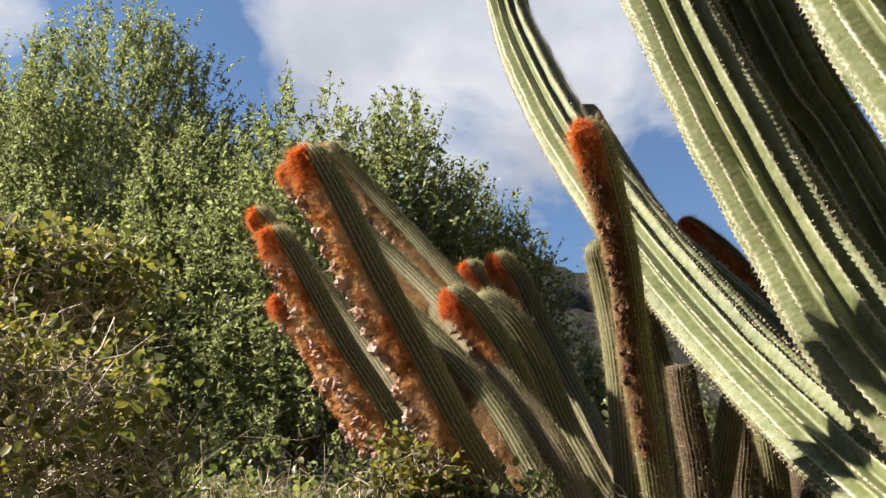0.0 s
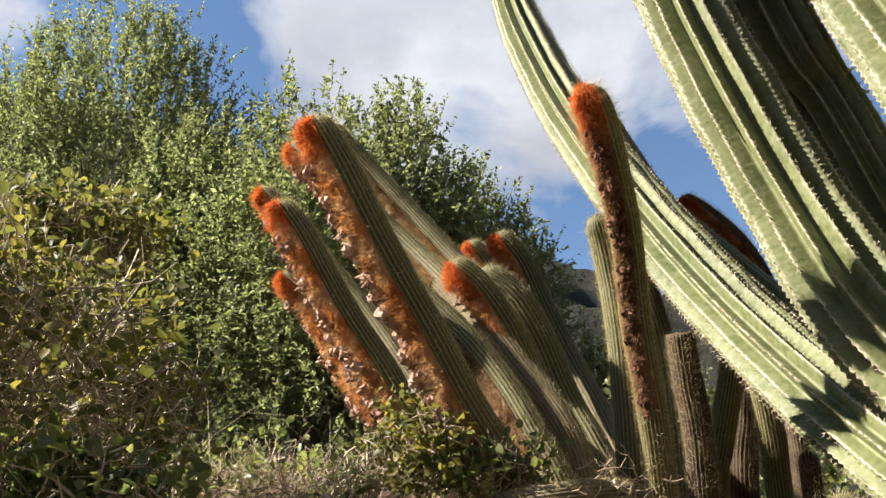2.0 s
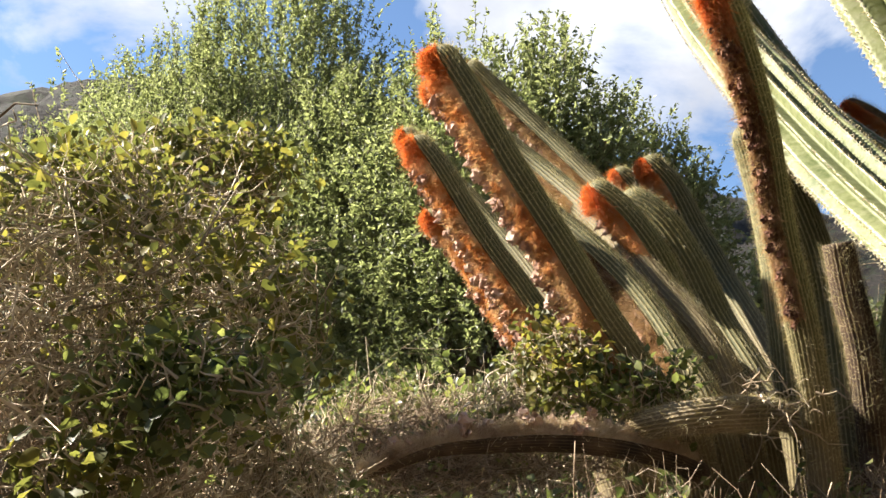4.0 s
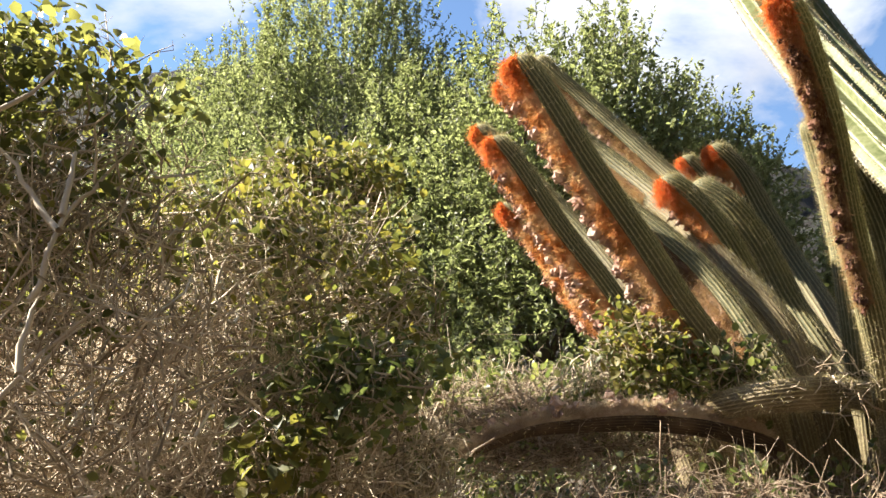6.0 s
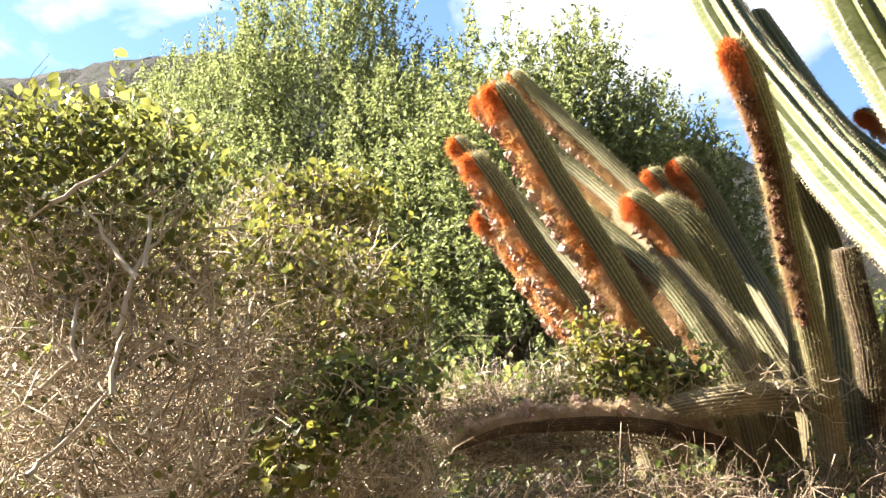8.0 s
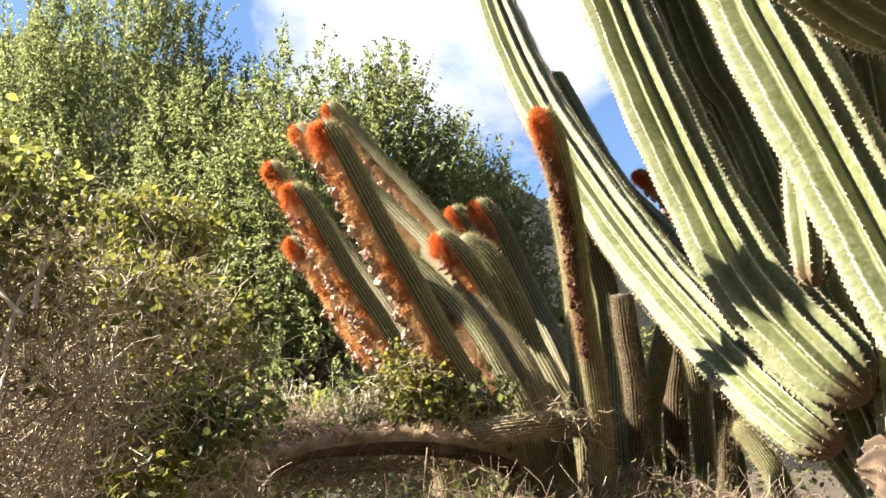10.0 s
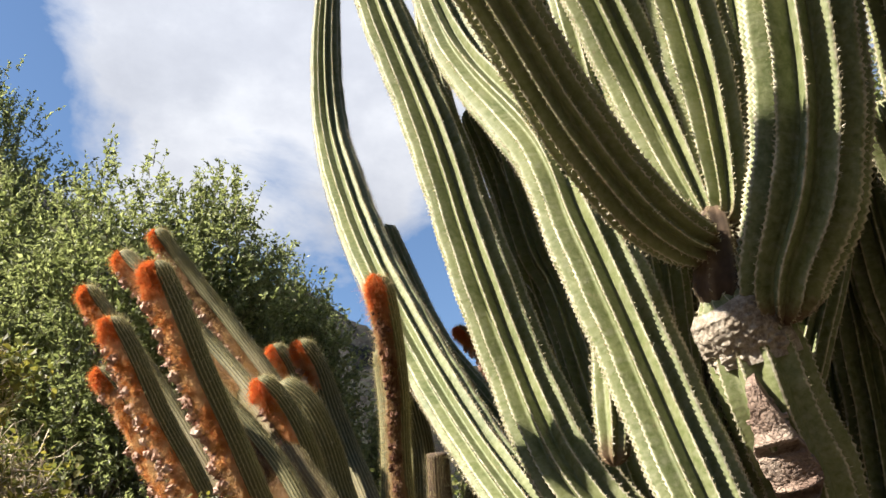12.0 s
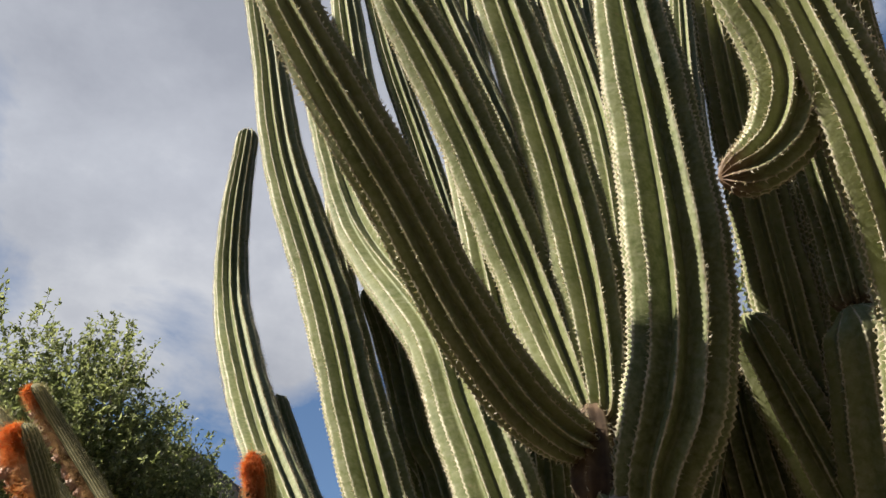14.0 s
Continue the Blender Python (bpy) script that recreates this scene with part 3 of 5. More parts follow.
COLUMNS = {
    "a": [(0.215, 2.944, 4.657, 0.056), (0.223, 2.894, 4.019, 0.074), (0.263, 2.834, 3.564, 0.082), (0.324, 2.612, 3.134, 0.091), (0.413, 2.357, 2.700, 0.091), (0.526, 2.064, 2.280, 0.089), (0.617, 1.802, 1.961, 0.085), (0.696, 1.573, 1.721, 0.083), (0.768, 1.404, 1.555, 0.081), (0.833, 1.332, 1.465, 0.068)],
    "c": [(0.004, 1.807, 4.656, 0.052), (0.150, 1.761, 4.024, 0.064), (0.270, 1.699, 3.431, 0.075), (0.458, 1.590, 2.809, 0.087), (0.554, 1.535, 2.431, 0.091), (0.649, 1.479, 2.094, 0.093), (0.730, 1.407, 1.832, 0.095), (0.823, 1.334, 1.662, 0.095), (0.883, 1.278, 1.564, 0.072)],
    "d": [(0.323, 1.575, 3.721, 0.054), (0.491, 1.440, 3.041, 0.082), (0.667, 1.239, 2.601, 0.099), (0.731, 1.183, 2.345, 0.101), (0.798, 1.128, 2.075, 0.098), (0.856, 1.076, 1.823, 0.092), (0.904, 1.024, 1.610, 0.088), (0.956, 1.008, 1.433, 0.072)],
    "h": [(0.809, 1.278, 2.161, 0.036), (0.799, 1.260, 2.027, 0.045), (0.790, 1.242, 1.888, 0.045), (0.779, 1.233, 1.789, 0.031)],
    "j": [(0.035, 0.622, 3.052, 0.054), (0.131, 0.650, 2.903, 0.068), (0.264, 0.687, 2.726, 0.073), (0.395, 0.736, 2.573, 0.075), (0.533, 0.796, 2.404, 0.075), (0.678, 0.855, 2.272, 0.073), (0.795, 0.895, 2.212, 0.068), (0.904, 0.927, 2.197, 0.049)],
    "k": [(0.316, 0.910, 3.690, 0.064), (0.436, 0.928, 3.457, 0.080), (0.577, 0.955, 3.215, 0.088), (0.714, 0.983, 2.933, 0.090), (0.819, 1.004, 2.682, 0.088), (0.881, 0.988, 2.459, 0.074), (0.915, 0.954, 2.290, 0.045), (0.923, 0.931, 2.242, 0.031)],
    "l": [(0.633, 0.809, 3.666, 0.073), (0.714, 0.827, 3.441, 0.087), (0.813, 0.854, 3.120, 0.091), (0.896, 0.882, 2.798, 0.091), (0.941, 0.900, 2.534, 0.083), (0.953, 0.918, 2.294, 0.055), (0.923, 0.931, 2.242, 0.034)],
    "m": [(1.065, 1.170, 4.328, 0.058), (1.149, 1.170, 3.904, 0.069), (1.231, 1.170, 3.432, 0.069), (1.237, 1.152, 2.938, 0.069), (1.184, 1.125, 2.555, 0.063), (1.061, 1.035, 2.305, 0.058), (0.923, 0.931, 2.242, 0.035)],
    "n": [(0.586, 1.260, 4.236, 0.058), (0.720, 1.260, 3.820, 0.069), (0.887, 1.242, 3.329, 0.069), (1.002, 1.215, 2.899, 0.069), (1.026, 1.125, 2.524, 0.063), (1.001, 1.035, 2.324, 0.058), (0.923, 0.931, 2.242, 0.035)],
    "o": [(0.880, 0.505, 3.394, 0.076), (0.912, 0.541, 3.118, 0.095), (0.964, 0.595, 2.826, 0.109), (1.003, 0.648, 2.581, 0.115), (1.022, 0.700, 2.396, 0.118), (1.012, 0.753, 2.233, 0.115), (0.992, 0.825, 2.110, 0.095), (1.006, 0.879, 2.019, 0.070)],
    "x4": [(1.659, 1.080, 4.513, 0.045), (1.545, 1.080, 3.706, 0.054), (1.457, 1.062, 2.999, 0.054), (1.362, 1.035, 2.545, 0.054), (1.211, 0.990, 2.171, 0.054), (0.970, 1.300, 1.250, 0.054)],
    "x8": [(1.083, 1.485, 2.686, 0.045), (1.100, 1.458, 2.329, 0.063), (1.135, 1.422, 1.975, 0.068), (1.158, 1.350, 1.629, 0.072), (1.147, 1.260, 1.346, 0.072)],
    "b": [(0.466, 2.475, 2.935, 0.036), (0.531, 2.430, 2.727, 0.045), (0.621, 2.250, 2.384, 0.050), (0.729, 2.070, 2.143, 0.050), (0.834, 1.800, 1.838, 0.050), (0.970, 1.300, 1.250, 0.054)],
    "e": [(0.587, 1.665, 2.990, 0.045), (0.696, 1.665, 2.726, 0.059), (0.804, 1.638, 2.323, 0.063), (0.887, 1.602, 2.033, 0.063), (0.910, 1.530, 1.790, 0.059), (0.970, 1.300, 1.250, 0.054)],
    "f": [(0.502, 2.070, 3.837, 0.032), (0.551, 2.025, 3.411, 0.041), (0.627, 1.935, 2.933, 0.045), (0.718, 1.845, 2.538, 0.050), (0.803, 1.755, 2.305, 0.050), (0.970, 1.300, 1.250, 0.054)],
    "g": [(0.513, 1.755, 4.725, 0.045), (0.633, 1.728, 4.154, 0.050), (0.771, 1.710, 3.685, 0.054), (0.880, 1.665, 3.255, 0.054), (0.958, 1.575, 2.813, 0.054), (1.009, 1.440, 2.426, 0.054), (0.970, 1.300, 1.250, 0.054)],
    "x1": [(0.388, 1.800, 4.803, 0.058), (0.540, 1.755, 3.823, 0.075), (0.670, 1.710, 3.087, 0.081), (0.768, 1.620, 2.494, 0.081), (0.839, 1.575, 2.254, 0.069), (0.970, 1.300, 1.250, 0.069)],
    "x2": [(0.878, 1.575, 4.759, 0.058), (0.951, 1.548, 3.782, 0.075), (1.021, 1.512, 3.095, 0.081), (1.073, 1.440, 2.576, 0.081), (1.070, 1.350, 2.242, 0.069), (0.970, 1.300, 1.250, 0.069)],
    "x3": [(1.383, 1.440, 4.841, 0.058), (1.374, 1.422, 3.818, 0.075), (1.347, 1.395, 3.056, 0.081), (1.306, 1.350, 2.577, 0.081), (1.233, 1.260, 2.204, 0.069), (0.970, 1.300, 1.250, 0.069)],
    "x9": [(1.014, 1.665, 2.206, 0.045), (1.034, 1.638, 1.968, 0.059), (1.057, 1.575, 1.742, 0.063), (0.970, 1.300, 1.250, 0.054)],
    "y1": [(0.695, 1.440, 4.491, 0.058), (0.785, 1.422, 3.749, 0.075), (0.869, 1.395, 3.159, 0.081), (0.927, 1.350, 2.689, 0.081), (0.964, 1.260, 2.318, 0.069), (0.970, 1.300, 1.250, 0.069)],
    "y2": [(1.094, 1.350, 4.577, 0.058), (1.131, 1.332, 3.793, 0.075), (1.168, 1.305, 3.132, 0.081), (1.181, 1.260, 2.603, 0.081), (1.162, 1.215, 2.255, 0.069), (0.970, 1.300, 1.250, 0.069)],
    "p": [(0.829, 0.147, 2.933, 0.056), (0.887, 0.168, 2.829, 0.068), (0.947, 0.186, 2.745, 0.073), (0.986, 0.217, 2.653, 0.073), (0.983, 0.270, 2.569, 0.068), (0.935, 0.310, 2.509, 0.056), (0.876, 0.338, 2.486, 0.034)],
    "q": [(1.062, 0.387, 3.355, 0.054), (1.151, 0.497, 3.087, 0.072), (1.256, 0.618, 2.796, 0.079), (1.368, 0.729, 2.516, 0.081), (1.477, 0.840, 2.236, 0.081), (1.531, 0.882, 1.998, 0.081)],
    "r": [(0.884, 0.090, 2.902, 0.054), (0.981, 0.127, 2.726, 0.072), (1.069, 0.168, 2.550, 0.077), (1.161, 0.236, 2.383, 0.079), (1.246, 0.327, 2.219, 0.079), (1.324, 0.471, 2.022, 0.072)],
    "s": [(1.188, 0.375, 2.995, 0.045), (1.287, 0.468, 2.791, 0.054), (1.378, 0.546, 2.595, 0.058), (1.417, 0.585, 2.447, 0.058)],
    "t": [(1.262, 0.765, 2.520, 0.070), (1.370, 0.800, 2.343, 0.080), (1.480, 0.833, 2.167, 0.088), (1.578, 0.864, 1.998, 0.081)],
    "x5": [(1.433, 0.319, 3.410, 0.054), (1.578, 0.508, 3.057, 0.081), (1.699, 0.693, 2.704, 0.090), (1.801, 0.898, 2.306, 0.090), (1.808, 0.973, 2.048, 0.090)],
    "x6": [(1.501, 0.718, 3.007, 0.054), (1.578, 0.840, 2.729, 0.090), (1.644, 0.977, 2.437, 0.090), (1.686, 1.076, 2.131, 0.090)],
    "x7": [(1.329, 0.910, 2.608, 0.054), (1.384, 0.972, 2.422, 0.081), (1.451, 1.032, 2.231, 0.090), (1.527, 1.083, 2.047, 0.090)],
    "z1": [(1.440, 1.161, 2.454, 0.054), (1.492, 1.217, 2.194, 0.081), (1.540, 1.270, 1.944, 0.086), (1.554, 1.296, 1.661, 0.086)],
    "z2": [(1.541, 1.424, 2.270, 0.054), (1.578, 1.464, 2.053, 0.081), (1.601, 1.518, 1.816, 0.086), (1.579, 1.548, 1.544, 0.086)],
    "neck": [(0.914, 0.925, 2.300, 0.034), (0.915, 0.925, 2.224, 0.046), (0.908, 0.925, 2.146, 0.050), (0.905, 0.930, 2.059, 0.056)],
}
TRUNKS = {
    "main": [(0.895, 0.930, 2.114, 0.062), (0.942, 0.940, 2.052, 0.085), (0.987, 0.955, 1.993, 0.098), (1.018, 0.970, 1.908, 0.103), (1.065, 1.000, 1.824, 0.108), (1.112, 1.030, 1.750, 0.113), (1.180, 1.115, 1.568, 0.122), (1.205, 1.135, 1.368, 0.135), (1.140, 1.170, 0.911, 0.153)],
    "fork": [(0.857, 1.323, 1.429, 0.045), (0.906, 1.305, 1.429, 0.072), (0.948, 1.260, 1.393, 0.090), (0.975, 1.197, 1.317, 0.108), (0.987, 1.170, 1.194, 0.117)],
    "side": [(1.378, 0.568, 2.458, 0.054), (1.409, 0.585, 2.388, 0.086), (1.483, 0.684, 2.204, 0.099), (1.573, 0.816, 1.985, 0.108), (1.688, 1.075, 1.587, 0.126)],
}


BACK = ("b", "e", "f", "g", "x1", "x2", "x3", "x4", "x5", "x6", "x7", "x8", "x9", "y1", "y2", "z1", "z2")   # stems deep in the clump


def column_stem(parent, points, rng, ribs=11, plain=False, spines=5, depth=0.5, foot=True, name="stem", label="", mat=None):
    line = spline(points, TOOTH / 3)
    run = np.concatenate([[0], np.cumsum(np.linalg.norm(np.diff(line[:, :3], axis=0), axis=1))])
    even = np.linspace(0, run[-1], int(run[-1] / TOOTH * (0.5 if plain else 2)))
    line = np.stack([np.interp(even, run, line[:, c]) for c in range(4)], -1)
    mesh, data = ribbed(name, line, ribs, depth, mat or SKIN, rng, from_tip=False, turn=rng.uniform(-0.15, 0.15), wobble=0.03, beads=0.004 if plain else 0.024, foot=foot)
    stem = part(name, mesh, parent, label)
    spot, out, ahead, d = crest_points(data, (1 if plain else 2) * data[4][-1] / (len(line) - 1), rng)
    spot, out, ahead = (np.repeat(v, spines, 0) for v in (spot, out, ahead))
    cross = np.cross(ahead, out)
    way = unit(out * rng.uniform(0.5, 1.1, (len(out), 1)) + cross * rng.normal(0, 0.7, (len(out), 1)) + ahead * rng.normal(0, 0.6, (len(out), 1)))
    length = rng.uniform(0.004, 0.011, (len(out), 1))
    verts, faces = needles(spot - out * 0.001, spot + way * length, np.full(len(out), 0.0019), rng)
    tagged(part("spine_cover", array_mesh("spine_cover", verts, faces, SPINE), stem, "short cream spines along the ribs"), kind="stuff")
    return stem


rng = np.random.default_rng(7)
column_cactus = thing("column_cactus", "giant branching column cactus with pale green ribbed stems and corky trunk", "cactus", (0.95, 1.05, 0.55))
for letter, pts in COLUMNS.items():
    column_stem(column_cactus, pts, rng, ribs={"h": 7, "neck": 6, "a": 13, "c": 13, "d": 13}.get(letter, 12), plain=letter in BACK, depth={"neck": 0.18, "a": 0.4, "c": 0.4, "d": 0.4}.get(letter, 0.46), mat=DEADSKIN if letter == "neck" else None)


def crust_mesh(rng):
    """A wrinkled, lumpy sleeve of pale cork round the head of the main trunk."""
    line = spline(TRUNKS["main"], 0.004)
    ahead, side, up = frames_along(line)
    run = np.concatenate([[0], np.cumsum(np.linalg.norm(np.diff(line[:, :3], axis=0), axis=1))])
    rows, cols = np.arange(0.035, 0.185, 0.0022), 150
    verts = np.empty((len(rows), cols, 3))
    for i, q in enumerate(rows):
        c, g, h = (np.array([np.interp(q, run, arr[:, k]) for k in range(3)]) for arr in (line, side, up))
        rad = np.interp(q, run, line[:, 3])
        f = i / (len(rows) - 1)
        for j in range(cols):
            a = j / cols * 2 * math.pi
            out = g * math.cos(a) + h * math.sin(a)
            w = Vector(c + out * rad)
            ragged = 0.5 + 0.6 * noise.noise(w * 22) + 0.5 * noise.noise(w * 75)                                   # the lower rim runs out unevenly
            cover = min(1.0, f / 0.12) * max(0.0, min(1.0, (0.5 + 0.5 * ragged - f) / 0.25))
            fold = 0.0035 * min(0.0, math.sin(q * 190 + 3 * noise.noise(w * 14)) + 0.55)        # a few creases round the trunk
            lump = 0.005 * abs(noise.noise(w * 95)) + 0.004 * noise.noise(w * 30) + 0.0075 * abs(noise.noise(w * 230))
            verts[i, j] = c + out * (rad * 0.93 + cover * (rad * 0.08 + 0.005 + fold + lump))
    i, j = np.meshgrid(np.arange(len(rows) - 1), np.arange(cols), indexing="ij")
    a, b = i * cols + j, i * cols + (j + 1) % cols
    return array_mesh("crust", verts, np.stack([a, b, b + cols, a + cols], -1).reshape(-1, 4), CRUST)


def plate_mesh(seed):
    """One scale of bark: a low, uneven block with bevelled edges."""
    r = np.random.default_rng(seed)
    low = [(-1, -1, 0), (1, -1, 0), (1, 1, 0), (-1, 1, 0)]
    top = [(x * r.uniform(0.65, 0.9), y * r.uniform(0.65, 0.9), r.uniform(0.7, 1.2)) for x, y, _ in low]
    verts = [(x * r.uniform(0.9, 1.1), y * r.uniform(0.9, 1.1), -0.6) for x, y, _ in low] + top
    return array_mesh("bark_plate", np.array(verts) * (0.0078, 0.006, 0.0035), [(4, 5, 6, 7), (0, 1, 5, 4), (1, 2, 6, 5), (2, 3, 7, 6), (3, 0, 4, 7)], BARK, smooth=False)


trunks = {}
for letter, ribs, note in (("main", 11, "green ribbed trunk with cracked corky bark"), ("fork", 9, "brown corky fork below the lower stems"), ("side", 9, "grey-green ribbed side trunk")):
    trunks[letter] = column_stem(column_cactus, TRUNKS[letter], rng, ribs, depth=0.22, foot=False, name="trunk", label=note, mat=DEADSKIN if letter == "fork" else None)
part("crust", crust_mesh(rng), trunks["main"], "wrinkled pale cork collar")


def on_trunk(down, turn, lift=0.0):
    """A pose on the main trunk: metres below its rim, degrees round it from the side that faces the path, z outwards."""
    line = spline(TRUNKS["main"], 0.002)
    run = np.concatenate([[0], np.cumsum(np.linalg.norm(np.diff(line[:, :3], axis=0), axis=1))])
    k = int(np.searchsorted(run, down))
    axis = Vector(line[k - 8, :3] - line[k + 8, :3]).normalized()
    out = Vector((-0.5, -0.86, 0.0))
    out = (out - axis * out.dot(axis)).normalized()
    out.rotate(Matrix.Rotation(radians(turn), 3, axis))
    m = Matrix((axis.cross(out), axis, out)).transposed().to_4x4()
    m.translation = Vector(line[k, :3]) + out * (line[k, 3] * 0.96 + lift)
    return m


SLOTS = (0.318, 0.412)                                    # metres below the trunk's rim


def panel_mesh():
    """The bare, cracked panel of bark, with two cut slots under thick, rounded lips."""
    rows, cols = np.arange(0.2, 0.53, 0.0022), np.linspace(-1, 1, 50)
    verts = np.empty((len(rows), len(cols), 3))
    for i, down in enumerate(rows):
        f = (down - 0.2) / 0.33
        wide = 27 * min(1.0, 0.12 + 2.3 * f, 0.08 + 2.2 * (1 - f))                     # degrees to either side: a spindle
        middle = -22 + 16 * max(0.0, f - 0.55)
        for j, c in enumerate(cols):
            pose_here = on_trunk(down, middle + c * wide * (1 + 0.1 * noise.noise(Vector((down * 40, c, 4)))))
            out = pose_here.col[2].to_3d()
            q = pose_here.translation
            # blocks of bark with cracks between them
            cell = noise.voronoi(Vector((q.x * 62, q.y * 62, q.z * 95)))[0]
            crack = min(1.0, (cell[1] - cell[0]) / 0.12)
            lift = 0.022 + 0.0022 * crack + abs(noise.noise(q * 160)) * 0.002
            for slot in SLOTS:
                across = max(0.0, 1 - abs(c / 0.8) ** 6)
                lip = math.exp(-((down - slot + 0.016) / 0.01) ** 2)
                cut = max(0.0, 1 - abs((down - slot - 0.004) / 0.012) ** 8)
                lift += across * (0.009 * lip - 0.026 * cut)
            rim = max(0.0, min(1.0, (1 - abs(c)) / 0.16, f / 0.05, (1 - f) / 0.3))
            verts[i, j] = q + out * (lift * rim - 0.007 * (1 - rim))
    i, j = np.meshgrid(np.arange(len(rows) - 1), np.arange(len(cols) - 1), indexing="ij")
    k = len(cols)
    a = i * k + j
    return array_mesh("bark_panel", verts, np.stack([a, a + k, a + k + 1, a + 1], -1).reshape(-1, 4)[:, ::-1], BARK)


part("bark_panel", panel_mesh(), trunks["main"], "bare cracked bark with two cut slots")
PLATES = [plate_mesh(s) for s in range(6)]
for row in range(6):
    for col in range(-2, 3):
        if abs(col) > 0.5 + row * 0.4:
            continue
        plate = part("bark_plate", PLATES[rng.integers(6)], trunks["main"])
        plate.matrix_basis = on_trunk(0.218 + row * 0.0125 + rng.uniform(-0.002, 0.002), -22 + col * 8 + rng.uniform(-2, 2), 0.0075) @ Matrix.Rotation(rng.normal(0, 0.12), 4, "Z") @ Matrix.Diagonal((*rng.uniform(0.8, 1.4, 2), rng.uniform(0.3, 0.9), 1))


# ---- woolly cactus ----
def bud_mesh(seed, mat):
    """A shrivelled flower: a lumpy, hanging bud with a frayed end."""
    r = np.random.default_rng(seed)
    rows, cols = 7, 8
    verts = []
    for i in range(rows):
        f = i / (rows - 1)
        rad = 0.0066 * math.sin(math.pi * min(0.97, 0.12 + 0.8 * f)) ** 0.7 * (1 + 0.15 * r.standard_normal())
        for j in range(cols):
            a = j / cols * 2 * math.pi
            k = rad * (1 + 0.42 * r.standard_normal() * (0.3 + f))
            verts.append((k * math.cos(a), k * math.sin(a), -0.019 * f + 0.002 * r.standard_normal()))
    i, j = np.meshgrid(np.arange(rows - 1), np.arange(cols), indexing="ij")
    a, b = i * cols + j, i * cols + (j + 1) % cols
    return array_mesh("dried_flower", np.array(verts), np.stack([a, b, b + cols, a + cols], -1).reshape(-1, 4), mat, smooth=False)


BUDS = [bud_mesh(s, DRYFLOWER) for s in range(5)]
DARKBUDS = [bud_mesh(s, DARKFLOWER) for s in range(5)]


def woolly_stem(parent, points, rng, wool=0.6, face=(-0.93, -0.28, -0.28), thick=1.0, buds=40, ribs=24, dead=False, cut=False, label="", spread=54, hair=None, skin=None, shrivelled=None, droop=1.0, bristly=True, note="rust-orange matted wool down one side"):
    """wool: how far down from the tip the wool reaches, in metres; face: the side it grows on."""
    line = spline(points, 0.013)
    mesh, data = ribbed("stem", line, ribs, 0.13, skin or (DEADSKIN if dead else WOOLSKIN), rng, dome=not cut, turn=rng.uniform(-0.2, 0.2), wobble=0.03, per=3)
    stem = part("stem", mesh, parent, label)
    line, ahead, side, up, dist, r, turn, _ = data
    # golden bristles on every rib
    gap = 0.0068 if bristly else 0.05
    spot, out, along, d = crest_points(data, gap, rng, 0.004)
    spot, out, along = (np.repeat(v, 3, 0) for v in (spot, out, along))
    way = unit(out * rng.uniform(0.5, 1.0, (len(out), 1)) - along * rng.uniform(-0.2, 0.9, (len(out), 1)) + 0.45 * rng.standard_normal(out.shape))
    young = 1 + 0.9 * np.exp(-np.repeat(d, 3) / 0.2)[:, None] * rng.uniform(0, 1.4, (len(out), 1))
    verts, faces = needles(spot, spot + way * young * rng.uniform(0.004, 0.018, (len(out), 1)), np.full(len(out), 0.00062), rng)
    tagged(part("bristle_coat", array_mesh("bristle_coat", verts, faces, BRISTLE), stem, "fine golden bristles"), kind="stuff")
    if not wool:
        return stem
    face = np.array(face, float)
    # a pad of matted wool on one side, and loose hair over it
    reach = min(wool, dist[-1] * 0.95)
    rows = np.arange(0.0, reach, 0.006)
    at = lambda arr, q: np.stack([np.interp(q, dist, arr[:, c]) for c in range(3)], -1)
    half = radians(spread)
    seed = rng.uniform(0, 50)

    def swell(q, f):
        """Thickness of the wool at q metres from the tip, at f from -1 to 1 across."""
        lump = 0.5 + 1.0 * noise.noise(Vector((q * 30 + seed, f * 1.8, seed))) + 0.7 * noise.noise(Vector((q * 75, f * 4, seed + 9)))
        fade = min(1, (reach - q) / 0.12) * (0.75 + 0.5 * math.exp(-q / 0.07))
        return thick * 0.017 * max(0.12, lump) * fade * max(0.0, 1 - abs(f) ** 3)

    across = 13
    span = np.linspace(-1, 1, across)
    centre, go, sid, upp, rad = at(line, rows), unit(at(ahead, rows)), at(side, rows), at(up, rows), np.interp(rows, dist, r)
    front = face - go * (go @ face)[:, None]
    front = unit(front)
    flank = np.cross(go, front)
    pad = np.empty((len(rows), across, 3))
    for i, q in enumerate(rows):
        for j, f in enumerate(span):
            a = f * half * (1.0 + 0.45 * math.exp(-q / 0.03))
            way = math.cos(a) * front[i] + math.sin(a) * flank[i]
            pad[i, j] = centre[i] + way * (rad[i] * 0.97 + swell(q, f))
    i, j = np.meshgrid(np.arange(len(rows) - 1), np.arange(across - 1), indexing="ij")
    a = i * across + j
    padfaces = np.stack([a, a + 1, a + across + 1, a + across], -1).reshape(-1, 4)
    padfaces = np.vstack([padfaces[:, [0, 1, 2]], padfaces[:, [0, 2, 3]]])
    paduv = np.stack([np.zeros(pad.shape[:2]), np.broadcast_to(rows[:, None], pad.shape[:2])], -1).reshape(-1, 2)
    count = int(19000 * reach / 0.5)
    q = np.concatenate([rng.uniform(0.0, reach, count), rng.uniform(0.0, 0.09, 3200)])
    f = np.clip(rng.normal(0, 0.52, len(q)), -1, 1)
